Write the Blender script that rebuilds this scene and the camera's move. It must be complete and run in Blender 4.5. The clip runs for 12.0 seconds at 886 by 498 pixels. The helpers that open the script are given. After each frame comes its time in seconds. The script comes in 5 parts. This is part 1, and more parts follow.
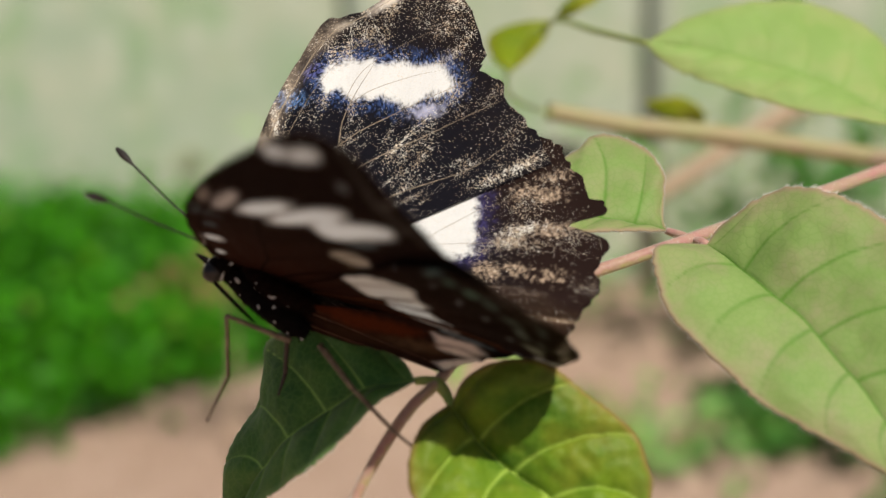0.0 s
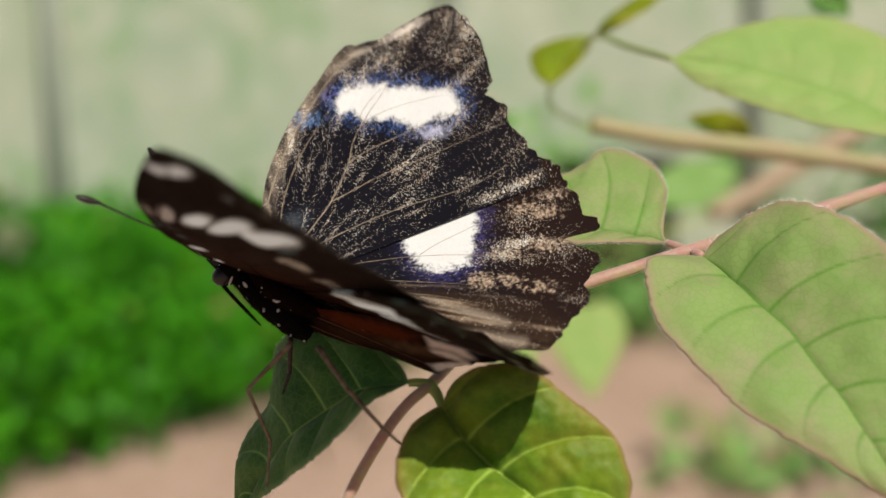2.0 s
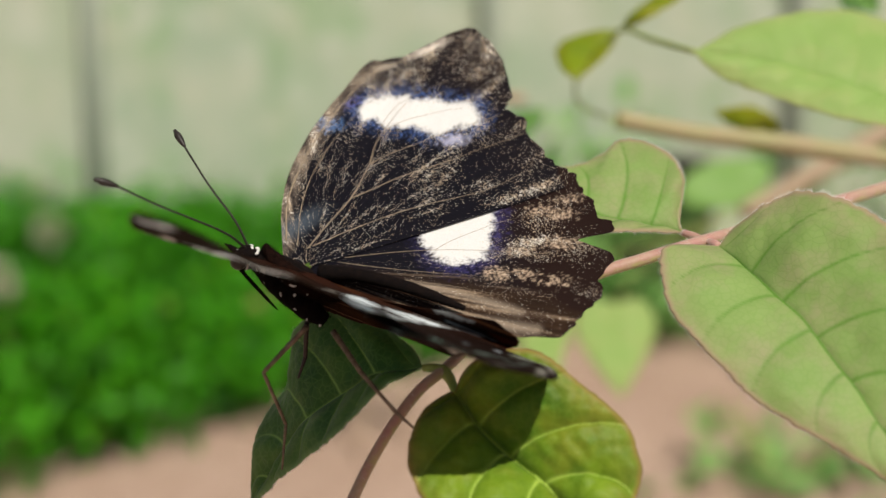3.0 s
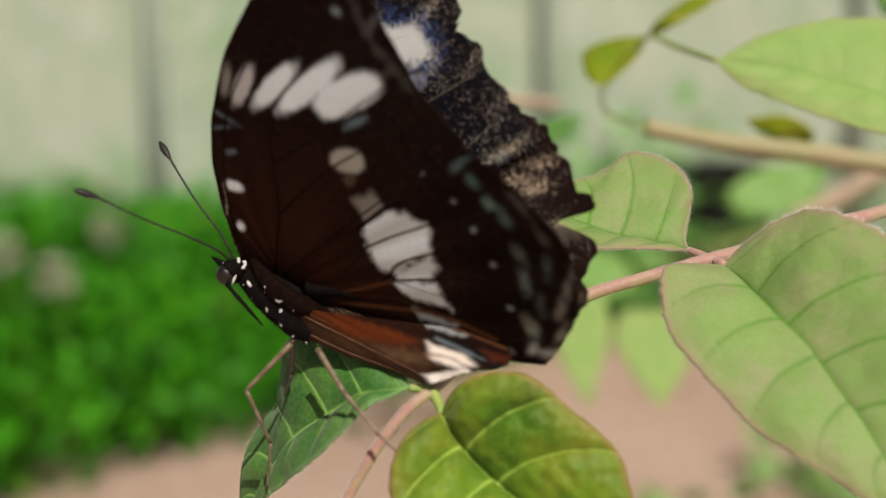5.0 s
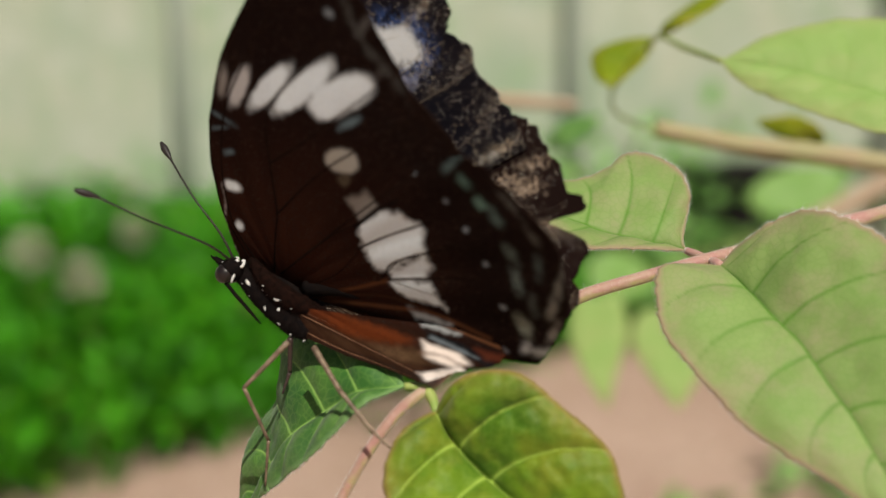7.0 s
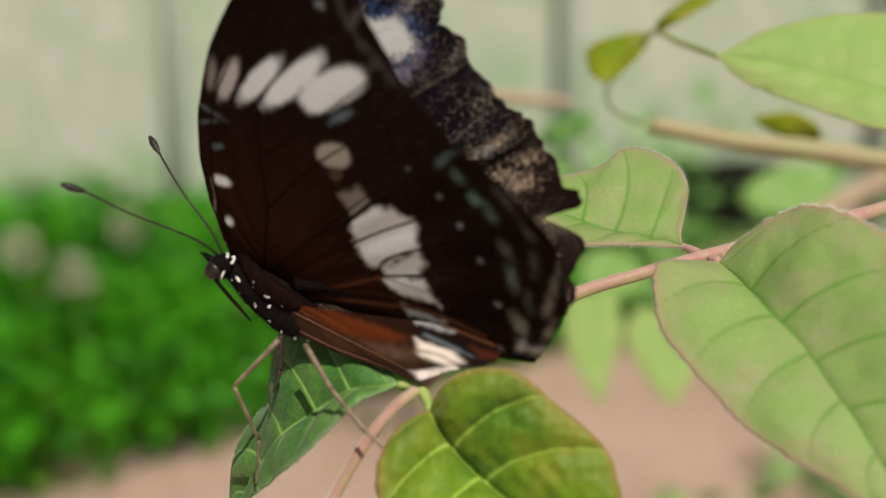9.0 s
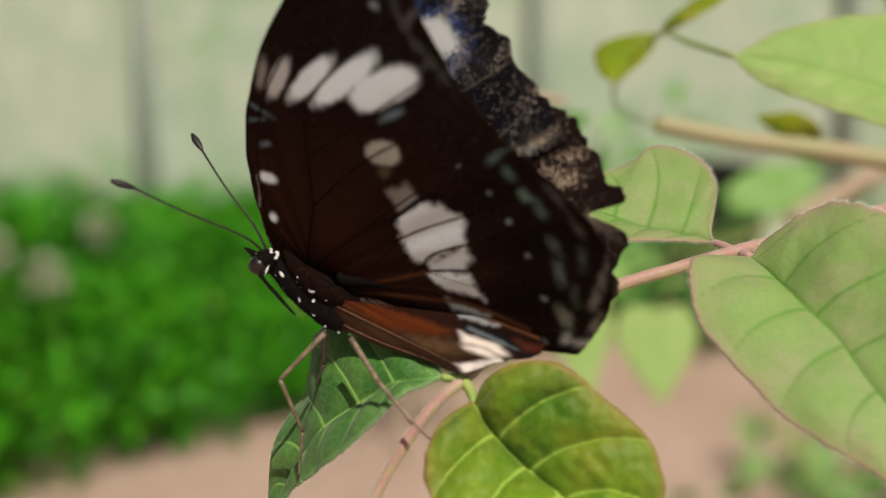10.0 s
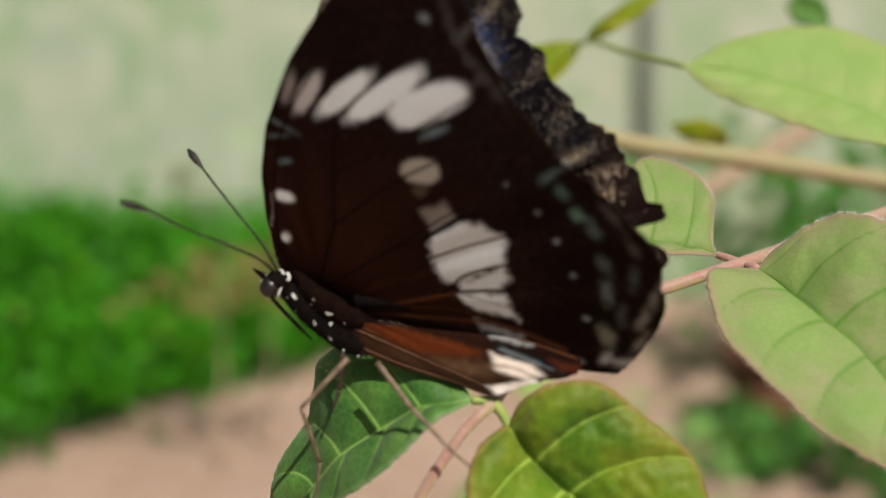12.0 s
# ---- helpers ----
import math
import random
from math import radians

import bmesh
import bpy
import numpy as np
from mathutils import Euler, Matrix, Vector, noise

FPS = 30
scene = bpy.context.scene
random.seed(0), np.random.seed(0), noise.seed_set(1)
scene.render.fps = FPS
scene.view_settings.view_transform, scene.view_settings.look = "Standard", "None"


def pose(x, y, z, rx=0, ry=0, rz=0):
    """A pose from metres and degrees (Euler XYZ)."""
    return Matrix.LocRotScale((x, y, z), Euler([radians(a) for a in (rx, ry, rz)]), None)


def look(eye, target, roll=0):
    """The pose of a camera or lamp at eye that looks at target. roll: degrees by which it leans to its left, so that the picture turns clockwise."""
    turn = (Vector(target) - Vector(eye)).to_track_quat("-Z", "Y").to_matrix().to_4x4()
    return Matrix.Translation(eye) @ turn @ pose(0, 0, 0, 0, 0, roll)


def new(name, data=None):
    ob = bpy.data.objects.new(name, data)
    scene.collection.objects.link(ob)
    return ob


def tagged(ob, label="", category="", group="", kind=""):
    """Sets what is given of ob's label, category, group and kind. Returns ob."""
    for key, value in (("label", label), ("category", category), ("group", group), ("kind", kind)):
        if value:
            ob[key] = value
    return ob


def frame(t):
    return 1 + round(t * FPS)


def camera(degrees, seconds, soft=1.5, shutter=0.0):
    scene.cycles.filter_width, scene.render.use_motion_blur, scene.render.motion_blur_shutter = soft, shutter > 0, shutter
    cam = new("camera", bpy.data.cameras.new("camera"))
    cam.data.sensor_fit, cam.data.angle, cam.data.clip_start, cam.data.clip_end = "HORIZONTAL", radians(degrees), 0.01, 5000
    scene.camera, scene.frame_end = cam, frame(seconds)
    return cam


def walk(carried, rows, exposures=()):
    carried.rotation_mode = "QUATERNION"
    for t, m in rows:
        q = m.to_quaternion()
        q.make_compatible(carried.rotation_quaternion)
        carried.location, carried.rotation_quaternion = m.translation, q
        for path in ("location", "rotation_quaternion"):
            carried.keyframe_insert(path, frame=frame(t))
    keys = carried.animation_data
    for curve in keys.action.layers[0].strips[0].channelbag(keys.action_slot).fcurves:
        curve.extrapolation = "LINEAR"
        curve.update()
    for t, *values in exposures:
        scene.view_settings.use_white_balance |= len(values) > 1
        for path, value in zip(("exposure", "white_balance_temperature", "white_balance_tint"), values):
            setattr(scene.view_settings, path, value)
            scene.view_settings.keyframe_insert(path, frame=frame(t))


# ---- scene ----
cam = camera(38.0, 12.0, shutter=0.5)
PATH = [
    (0, (-0.02695, 0.00666, 0.74937), (0.3075, 1.9439, 0.3815), -0.19),
    (0.5, (-0.02382, 0.00463, 0.75018), (0.2687, 1.9497, 0.3879), -0.12),
    (1, (-0.02059, 0.00343, 0.75072), (0.2301, 1.9550, 0.3923), -0.28),
    (1.5, (-0.01754, -0.00002, 0.75061), (0.1976, 1.9569, 0.3983), -0.16),
    (2, (-0.01502, -0.00241, 0.75037), (0.1652, 1.9584, 0.4000), -0.35),
    (2.5, (-0.01398, -0.00391, 0.74938), (0.1346, 1.9599, 0.4012), -0.17),
    (3, (-0.01247, -0.00415, 0.74894), (0.1117, 1.9609, 0.3982), -0.07),
    (5, (-0.00355, 0.00128, 0.74985), (0.0281, 1.9703, 0.4008), 0.15),
    (5.5, (-0.00171, 0.00151, 0.74955), (0.0182, 1.9713, 0.4036), 0.11),
    (6, (-0.00059, 0.00078, 0.74884), (0.0099, 1.9715, 0.4079), 0.11),
    (6.5, (0.00000, 0.00000, 0.75000), (-0.0000, 1.9696, 0.4027), 0.00),
    (7, (0.00031, -0.00005, 0.74992), (-0.0099, 1.9695, 0.4021), 0.07),
    (9, (0.00016, 0.00277, 0.74907), (0.0012, 1.9720, 0.3996), 0.17),
    (9.5, (-0.00392, 0.00103, 0.74882), (0.0113, 1.9703, 0.3997), 0.11),
    (10, (-0.00902, -0.00045, 0.74903), (0.0409, 1.9682, 0.3997), 0.38),
    (10.5, (-0.01441, 0.00012, 0.74935), (0.0954, 1.9669, 0.4035), 0.57),
    (11, (-0.01995, 0.00316, 0.74882), (0.1722, 1.9643, 0.4068), 0.72),
    (11.5, (-0.02823, 0.00603, 0.74919), (0.2458, 1.9566, 0.4023), 0.90),
    (12, (-0.03545, 0.00831, 0.74970), (0.3204, 1.9462, 0.4063), 1.06),
]
walk(cam, [(t, look(eye, target, roll)) for t, eye, target, roll in PATH], exposures=((0.0, 0.06, 6850, 6.8), (12.0, 0.06, 6850, 6.8)))

# The camera's lens has a wide aperture and is focused on the butterfly's body.
cam.data.dof.use_dof = True
cam.data.dof.focus_distance = 0.171
cam.data.dof.aperture_fstop = 12.5

# ---- light: high sun from behind the camera's right shoulder, clear sky ----
SUN_ELEVATION, SUN_AZIMUTH = 50.5, 287.0   # azimuth counted from +x towards +y
world = bpy.data.worlds.new("sky")
world.use_nodes = True
scene.world = world
wn = world.node_tree
sky = wn.nodes.new("ShaderNodeTexSky")
sky.sky_type = 'NISHITA'
sky.sun_disc = False
sky.sun_elevation = radians(SUN_ELEVATION)
sky.sun_rotation = radians(90.0 - SUN_AZIMUTH)
sky.air_density, sky.dust_density = 1.0, 2.0
wn.links.new(sky.outputs[0], wn.nodes["Background"].inputs[0])
wn.nodes["Background"].inputs[1].default_value = 0.045
sun = new("sun", bpy.data.lights.new("sun", 'SUN'))
sun.data.energy, sun.data.angle, sun.data.color = 4.8, radians(0.53), (1.0, 0.95, 0.87)
_e, _a = radians(SUN_ELEVATION), radians(SUN_AZIMUTH)
SUN_WAY = Vector((math.cos(_e) * math.cos(_a), math.cos(_e) * math.sin(_a), math.sin(_e)))
sun.matrix_world = look(SUN_WAY * 5, (0, 0, 0))


# ---- materials ----
class Nodes:
    """A small wrapper that adds nodes to a material's tree."""

    def __init__(self, name):
        self.mat = bpy.data.materials.new(name)
        self.mat.use_nodes = True
        self.t = self.mat.node_tree
        self.bsdf = self.t.nodes["Principled BSDF"]
        self.out = self.t.nodes["Material Output"]

    def add(self, kind):
        return self.t.nodes.new(kind)

    def link(self, a, b):
        self.t.links.new(a, b)

    def coords(self):
        return self.add("ShaderNodeTexCoord").outputs["Object"]

    def noise(self, scale, detail=4.0, rough=0.55, vec=None):
        n = self.add("ShaderNodeTexNoise")
        n.inputs["Scale"].default_value = scale
        n.inputs["Detail"].default_value = detail
        n.inputs["Roughness"].default_value = rough
        self.link(vec or self.coords(), n.inputs["Vector"])
        return n.outputs["Fac"]

    def ramp(self, fac, *stops):
        n = self.add("ShaderNodeValToRGB")
        els = n.color_ramp.elements
        while len(els) < len(stops):
            els.new(0.5)
        for el, (at, col) in zip(els, stops):
            el.position = at
            el.color = (*col, 1) if isinstance(col, tuple) else (col, col, col, 1)
        self.link(fac, n.inputs[0])
        return n.outputs[0]

    def mix(self, fac, a, b, blend='MIX'):
        n = self.add("ShaderNodeMix")
        n.data_type, n.blend_type = 'RGBA', blend
        for sock, val in ((n.inputs[0], fac), (n.inputs[6], a), (n.inputs[7], b)):
            if isinstance(val, (int, float)):
                sock.default_value = val
            elif isinstance(val, tuple):
                sock.default_value = (*val, 1)
            else:
                self.link(val, sock)
        return n.outputs[2]

    def maths(self, op, a, b=0.0):
        n = self.add("ShaderNodeMath")
        n.operation = op
        for sock, val in ((n.inputs[0], a), (n.inputs[1], b)):
            if isinstance(val, (int, float)):
                sock.default_value = val
            else:
                self.link(val, sock)
        return n.outputs[0]

    def attr(self, name, out="Fac"):
        n = self.add("ShaderNodeAttribute")
        n.attribute_name = name
        return n.outputs[out]

    def bump(self, height, strength, distance):
        n = self.add("ShaderNodeBump")
        n.inputs["Strength"].default_value = strength
        n.inputs["Distance"].default_value = distance
        self.link(height, n.inputs["Height"])
        self.link(n.outputs[0], self.bsdf.inputs["Normal"])
        return n.outputs[0]

    def set(self, color=None, rough=None, spec=None, sheen=None):
        for key, val in (("Base Color", color), ("Roughness", rough), ("Specular IOR Level", spec), ("Sheen Weight", sheen)):
            if val is None:
                continue
            if isinstance(val, tuple):
                self.bsdf.inputs[key].default_value = (*val, 1)
            elif isinstance(val, (int, float)):
                self.bsdf.inputs[key].default_value = val
            else:
                self.link(val, self.bsdf.inputs[key])
        return self

    def translucent(self, color, amount):
        """Lets part of the light through a thin sheet."""
        tr = self.add("ShaderNodeBsdfTranslucent")
        if isinstance(color, tuple):
            tr.inputs[0].default_value = (*color, 1)
        else:
            self.link(color, tr.inputs[0])
        mx = self.add("ShaderNodeMixShader")
        if isinstance(amount, (int, float)):
            mx.inputs[0].default_value = amount
        else:
            self.link(amount, mx.inputs[0])
        self.link(self.bsdf.outputs[0], mx.inputs[1])
        self.link(tr.outputs[0], mx.inputs[2])
        self.link(mx.outputs[0], self.out.inputs["Surface"])
        return self


def leaf_material(name, body, shade, vein, rim, blush, through_color, amount=0.35, rough=0.42, mesh=0.34):
    """A leaf: two greens in blotches, paler veins, a fine network of small veins, a tinted margin."""
    m = Nodes(name)
    big = m.noise(90.0, 3.0)
    fine = m.noise(1400.0, 3.0)
    col = m.mix(m.ramp(big, (0.35, 0.0), (0.68, 1.0)), shade, body)
    col = m.mix(m.maths('MULTIPLY', m.ramp(m.noise(150.0, 4.0), (0.45, 0.0), (0.72, 1.0)), 0.75), col, blush)
    vor = m.add("ShaderNodeTexVoronoi")
    vor.feature = 'DISTANCE_TO_EDGE'
    vor.inputs["Scale"].default_value = 900.0
    m.link(m.coords(), vor.inputs["Vector"])
    net = m.ramp(vor.outputs["Distance"], (0.0, 1.0), (0.10, 0.0))
    col = m.mix(m.maths('MULTIPLY', net, mesh), col, vein)
    col = m.mix(m.maths('MULTIPLY', m.ramp(fine, (0.35, 0.0), (0.7, 1.0)), 0.18), col, shade)
    col = m.mix(m.maths('MULTIPLY', m.attr("vein"), 0.85), col, vein)
    col = m.mix(m.maths('MULTIPLY', m.attr("flush"), m.ramp(m.noise(420.0, 4.0), (0.30, 0.1), (0.70, 0.9))), col, m.mix(0.5, col, rim))
    col = m.mix(m.attr("rim"), col, rim)
    m.set(color=col, rough=rough, spec=0.22, sheen=0.08)
    height = m.maths('ADD', m.maths('MULTIPLY', net, -0.5), m.maths('MULTIPLY', fine, 0.6))
    m.bump(height, 0.25, 0.00012)
    m.translucent(m.mix(0.5, col, through_color), amount)
    return m.mat


def plain(name, a, b, scale, rough=0.6, bump=0.0, spec=0.3, dist=0.0005, sheen=0.0):
    """Two colours in soft blotches with grain."""
    m = Nodes(name)
    fac = m.mix(0.35, m.noise(scale, 4.0), m.noise(scale * 9, 3.0))
    m.set(color=m.mix(m.ramp(fac, (0.36, 0.0), (0.64, 1.0)), a, b), rough=rough, spec=spec, sheen=sheen)
    if bump:
        m.bump(m.noise(scale * 6, 4.0), bump, dist)
    return m.mat


MAT = {}
MAT["leaf_pale"] = leaf_material("leaf_pale", (0.29, 0.41, 0.135), (0.23, 0.355, 0.10), (0.085, 0.25, 0.018), (0.42, 0.28, 0.21), (0.39, 0.35, 0.21), (0.36, 0.52, 0.08), 0.35, 0.60, 0.20)
MAT["leaf_young"] = leaf_material("leaf_young", (0.20, 0.30, 0.014), (0.055, 0.14, 0.006), (0.42, 0.58, 0.10), (0.26, 0.17, 0.05), (0.24, 0.24, 0.022), (0.36, 0.46, 0.02), 0.18, 0.56, 0.10)
MAT["leaf_deep"] = leaf_material("leaf_deep", (0.044, 0.140, 0.022), (0.022, 0.090, 0.016), (0.34, 0.58, 0.13), (0.16, 0.28, 0.10), (0.11, 0.22, 0.04), (0.20, 0.38, 0.03), 0.10, 0.5, 0.12)
MAT["leaf_yellow"] = leaf_material("leaf_yellow", (0.24, 0.35, 0.012), (0.16, 0.26, 0.010), (0.36, 0.40, 0.03), (0.30, 0.28, 0.02), (0.36, 0.34, 0.02), (0.50, 0.52, 0.02), 0.45)
MAT["leaf_soft"] = leaf_material("leaf_soft", (0.32, 0.47, 0.15), (0.28, 0.43, 0.12), (0.22, 0.38, 0.08), (0.40, 0.44, 0.18), (0.42, 0.47, 0.19), (0.42, 0.55, 0.12), 0.35, 0.6, 0.1)
MAT["leaf_far"] = leaf_material("leaf_far", (0.24, 0.44, 0.10), (0.18, 0.37, 0.07), (0.18, 0.36, 0.06), (0.16, 0.30, 0.06), (0.20, 0.34, 0.07), (0.30, 0.50, 0.05), 0.38)


def stem_material():
    """Young bark: pink where it faces up, yellowish olive beneath."""
    m = Nodes("stem_skin")
    sep = m.add("ShaderNodeSeparateXYZ")
    m.link(m.add("ShaderNodeNewGeometry").outputs["Normal"], sep.inputs[0])
    col = m.mix(m.ramp(m.noise(260.0, 3.0), (0.35, 0.0), (0.7, 1.0)), (0.38, 0.185, 0.165), (0.35, 0.25, 0.17))
    low = m.ramp(m.maths('ADD', m.maths('MULTIPLY', sep.outputs[2], -0.5), m.noise(500.0, 3.0)), (0.42, 0.0), (0.75, 1.0))
    col = m.mix(low, col, (0.34, 0.31, 0.11))
    col = m.mix(m.ramp(m.noise(1500.0, 3.0), (0.45, 0.0), (0.75, 0.5)), col, (0.46, 0.32, 0.26))
    m.set(color=col, rough=0.55, spec=0.3, sheen=0.4)
    m.bump(m.noise(1800.0, 3.0), 0.4, 0.0002)
    return m.mat


MAT["stem"] = stem_material()
MAT["stem_green"] = plain("stem_green", (0.20, 0.30, 0.07), (0.30, 0.34, 0.10), 400.0, 0.5, 0.3, dist=0.0002)
MAT["hair"] = plain("plant_hair", (0.75, 0.74, 0.68), (0.62, 0.60, 0.55), 500.0, 0.5)
MAT["twig"] = plain("twig_bark", (0.33, 0.26, 0.16), (0.29, 0.29, 0.14), 120.0, 0.7, 0.4)
MAT["twig_brown"] = plain("twig_brown", (0.34, 0.25, 0.18), (0.39, 0.30, 0.21), 90.0, 0.8, 0.4)


def wing_material(name, fleck_a, fleck_b, fleck_scale, low, high, gloss, passing, glint):
    """Wing scales: the colours of the pattern, with worn flecks where scales are lost."""
    m = Nodes(name)
    base = m.attr("pattern", "Color")
    coarse = m.noise(fleck_scale, 3.0, 0.75, m.attr("grain", "Vector"))
    fine = m.noise(fleck_scale * 1.5, 2.0, 0.8)
    grit = m.maths('ADD', m.maths('MULTIPLY', coarse, 0.45), m.maths('MULTIPLY', fine, 0.55))
    hit = m.maths('ADD', grit, m.maths('MULTIPLY', m.attr("worn"), 0.30))
    speck = m.maths('ADD', m.noise(fleck_scale * 1.45, 1.0, 0.5), m.maths('MULTIPLY', m.maths('ADD', m.maths('MULTIPLY', m.attr("worn"), 1.15), coarse), 0.20))
    mask = m.maths('MAXIMUM', m.ramp(hit, (low, 0.0), (high, 1.0)), m.ramp(speck, (low + 0.118, 0.0), (low + 0.134, 1.0)))
    tone = m.mix(m.ramp(m.noise(fleck_scale * 0.25, 3.0), (0.42, 0.0), (0.60, 1.0)), fleck_a, fleck_b)
    col = m.mix(m.maths('MULTIPLY', mask, 0.92), base, tone)
    dark = m.maths('MULTIPLY', m.ramp(m.noise(fleck_scale * 1.3, 2.0), (0.46, 0.0), (0.62, 1.0)), 0.07)
    col = m.mix(dark, col, (0.012, 0.008, 0.008))
    shine = m.maths('MULTIPLY', mask, glint)
    m.set(color=col, rough=m.maths('SUBTRACT', 0.7, m.maths('MULTIPLY', shine, 0.30)), spec=m.maths('ADD', gloss, m.maths('MULTIPLY', shine, 0.9)), sheen=0.0)
    pleat = m.noise(fleck_scale * 0.11, 2.0, 0.5, m.attr("grain", "Vector"))
    m.bump(m.maths('ADD', m.maths('MULTIPLY', grit, 0.3), pleat), 0.6, 0.00035)
    m.translucent(col, passing)
    return m.mat


# Upperside flecks: worn scales, their colour paler to carry the sun's glints as well.
MAT["wing_upper"] = wing_material("wing_upper_scales", (0.56, 0.42, 0.29), (0.78, 0.72, 0.65), 4200.0, 0.653, 0.661, 0.02, 0.08, 1.15)
MAT["wing_under"] = wing_material("wing_under_scales", (0.040, 0.020, 0.013), (0.024, 0.015, 0.012), 2600.0, 0.64, 0.74, 0.03, 0.36, 0.1)
MAT["vein_upper"] = plain("vein_upper", (0.34, 0.26, 0.18), (0.10, 0.075, 0.055), 900.0, 0.5)
MAT["vein_under"] = plain("vein_under", (0.012, 0.005, 0.003), (0.005, 0.003, 0.002), 900.0, 0.9, 0.0, 0.03)
MAT["vein_rufous"] = plain("vein_rufous", (0.22, 0.10, 0.05), (0.12, 0.05, 0.025), 900.0, 0.6)
MAT["fur"] = plain("body_fur", (0.004, 0.0035, 0.004), (0.011, 0.007, 0.006), 1500.0, 0.85, 0.8, 0.05, 0.0003, 0.0)
MAT["fur_brown"] = plain("brown_fur", (0.004, 0.002, 0.0015), (0.016, 0.006, 0.004), 1500.0, 0.85, 0.8, 0.05, 0.0003)
MAT["fur_spot"] = plain("white_scales", (0.72, 0.68, 0.62), (0.55, 0.55, 0.58), 2500.0, 0.6)
MAT["eye"] = plain("eye", (0.006, 0.005, 0.005), (0.018, 0.010, 0.008), 3000.0, 0.32, 0.2, 0.5, 0.00004)
MAT["leg"] = plain("leg", (0.26, 0.19, 0.13), (0.09, 0.058, 0.04), 700.0, 0.5, 0.3, 0.35, 0.0001)
MAT["leg_dark"] = plain("leg_dark", (0.03, 0.02, 0.018), (0.06, 0.035, 0.03), 900.0, 0.5, 0.3, 0.35, 0.0001)
MAT["antenna"] = plain("antenna", (0.008, 0.006, 0.005), (0.028, 0.022, 0.018), 2500.0, 0.5)
MAT["club"] = plain("antenna_club", (0.012, 0.010, 0.010), (0.03, 0.022, 0.02), 2500.0, 0.5)


def wall_material():
    """Pale limewashed render: greenish, blotched with algae and damp, darker streaks running down."""
    m = Nodes("mossy_render")
    vec = m.coords()
    col = m.mix(m.ramp(m.noise(2.6, 5.0, 0.6, vec), (0.40, 0.0), (0.60, 1.0)), (0.40, 0.43, 0.34), (0.33, 0.39, 0.30))
    stretch = m.add("ShaderNodeMapping")
    stretch.inputs["Scale"].default_value = (5.0, 1.0, 1.2)
    m.link(vec, stretch.inputs[0])
    streak = m.ramp(m.noise(1.6, 5.0, 0.6, stretch.outputs[0]), (0.46, 0.0), (0.68, 1.0))
    col = m.mix(m.maths('MULTIPLY', streak, 0.55), col, (0.22, 0.33, 0.18))
    col = m.mix(m.maths('MULTIPLY', m.ramp(m.noise(6.0, 5.0, 0.6, vec), (0.50, 0.0), (0.66, 1.0)), 0.7), col, (0.47, 0.47, 0.38))
    col = m.mix(m.maths('MULTIPLY', m.ramp(m.noise(4.3, 4.0, 0.6, vec), (0.53, 0.0), (0.62, 1.0)), 0.6), col, (0.24, 0.36, 0.20))
    col = m.mix(m.maths('MULTIPLY', m.ramp(m.noise(9.0, 3.0, 0.5, vec), (0.54, 0.0), (0.62, 1.0)), 0.5), col, (0.47, 0.49, 0.42))
    m.set(color=col, rough=0.9, spec=0.15)
    m.bump(m.noise(40.0, 5.0, 0.6, vec), 0.5, 0.01)
    return m.mat


def ground_material():
    m = Nodes("packed_earth")
    vec = m.coords()
    col = m.mix(m.ramp(m.noise(2.5, 5.0, 0.6, vec), (0.35, 0.0), (0.65, 1.0)), (0.37, 0.25, 0.20), (0.45, 0.315, 0.26))
    col = m.mix(m.maths('MULTIPLY', m.ramp(m.noise(14.0, 5.0, 0.65, vec), (0.5, 0.0), (0.7, 1.0)), 0.6), col, (0.30, 0.19, 0.14))
    col = m.mix(m.maths('MULTIPLY', m.ramp(m.noise(90.0, 4.0, 0.6, vec), (0.55, 0.0), (0.7, 1.0)), 0.5), col, (0.55, 0.46, 0.38))
    m.set(color=col, rough=0.95, spec=0.1)
    m.bump(m.noise(60.0, 5.0, 0.6, vec), 0.6, 0.02)
    return m.mat


def hedge_material(name, dark, light, yellow):
    m = Nodes(name)
    rnd = m.add("ShaderNodeNewGeometry").outputs["Random Per Island"]
    col = m.ramp(rnd, (0.0, dark), (0.55, light), (0.94, light), (1.0, yellow))
    # broad dark blotches put the shade of the hedge's gaps into the leaf colour
    col = m.mix(m.maths('MULTIPLY', m.ramp(m.noise(6.0, 3.0), (0.45, 0.0), (0.65, 1.0)), 0.75), col, dark)
    m.set(color=col, rough=0.5, spec=0.3)
    m.translucent(m.mix(0.5, col, (0.12, 0.40, 0.01)), 0.35)
    return m.mat


MAT["wall"] = wall_material()
MAT["ground"] = ground_material()
MAT["hedge"] = hedge_material("hedge_leaves", (0.010, 0.085, 0.004), (0.085, 0.41, 0.012), (0.22, 0.34, 0.025))
MAT["weeds"] = hedge_material("weed_leaves", (0.025, 0.11, 0.018), (0.095, 0.28, 0.05), (0.24, 0.32, 0.08))
MAT["weeds_light"] = hedge_material("light_weed_leaves", (0.13, 0.32, 0.07), (0.30, 0.52, 0.17), (0.42, 0.48, 0.20))
MAT["post"] = plain("galvanised_post", (0.315, 0.355, 0.302), (0.352, 0.392, 0.333), 14.0, 0.5, 0.2, 0.5)
# Near-black, standing in for the shade of a gap in the weeds.
MAT["gap_dark"] = plain("dark_pot", (0.006, 0.005, 0.005), (0.010, 0.008, 0.007), 20.0, 0.9, 0.2, 0.1)
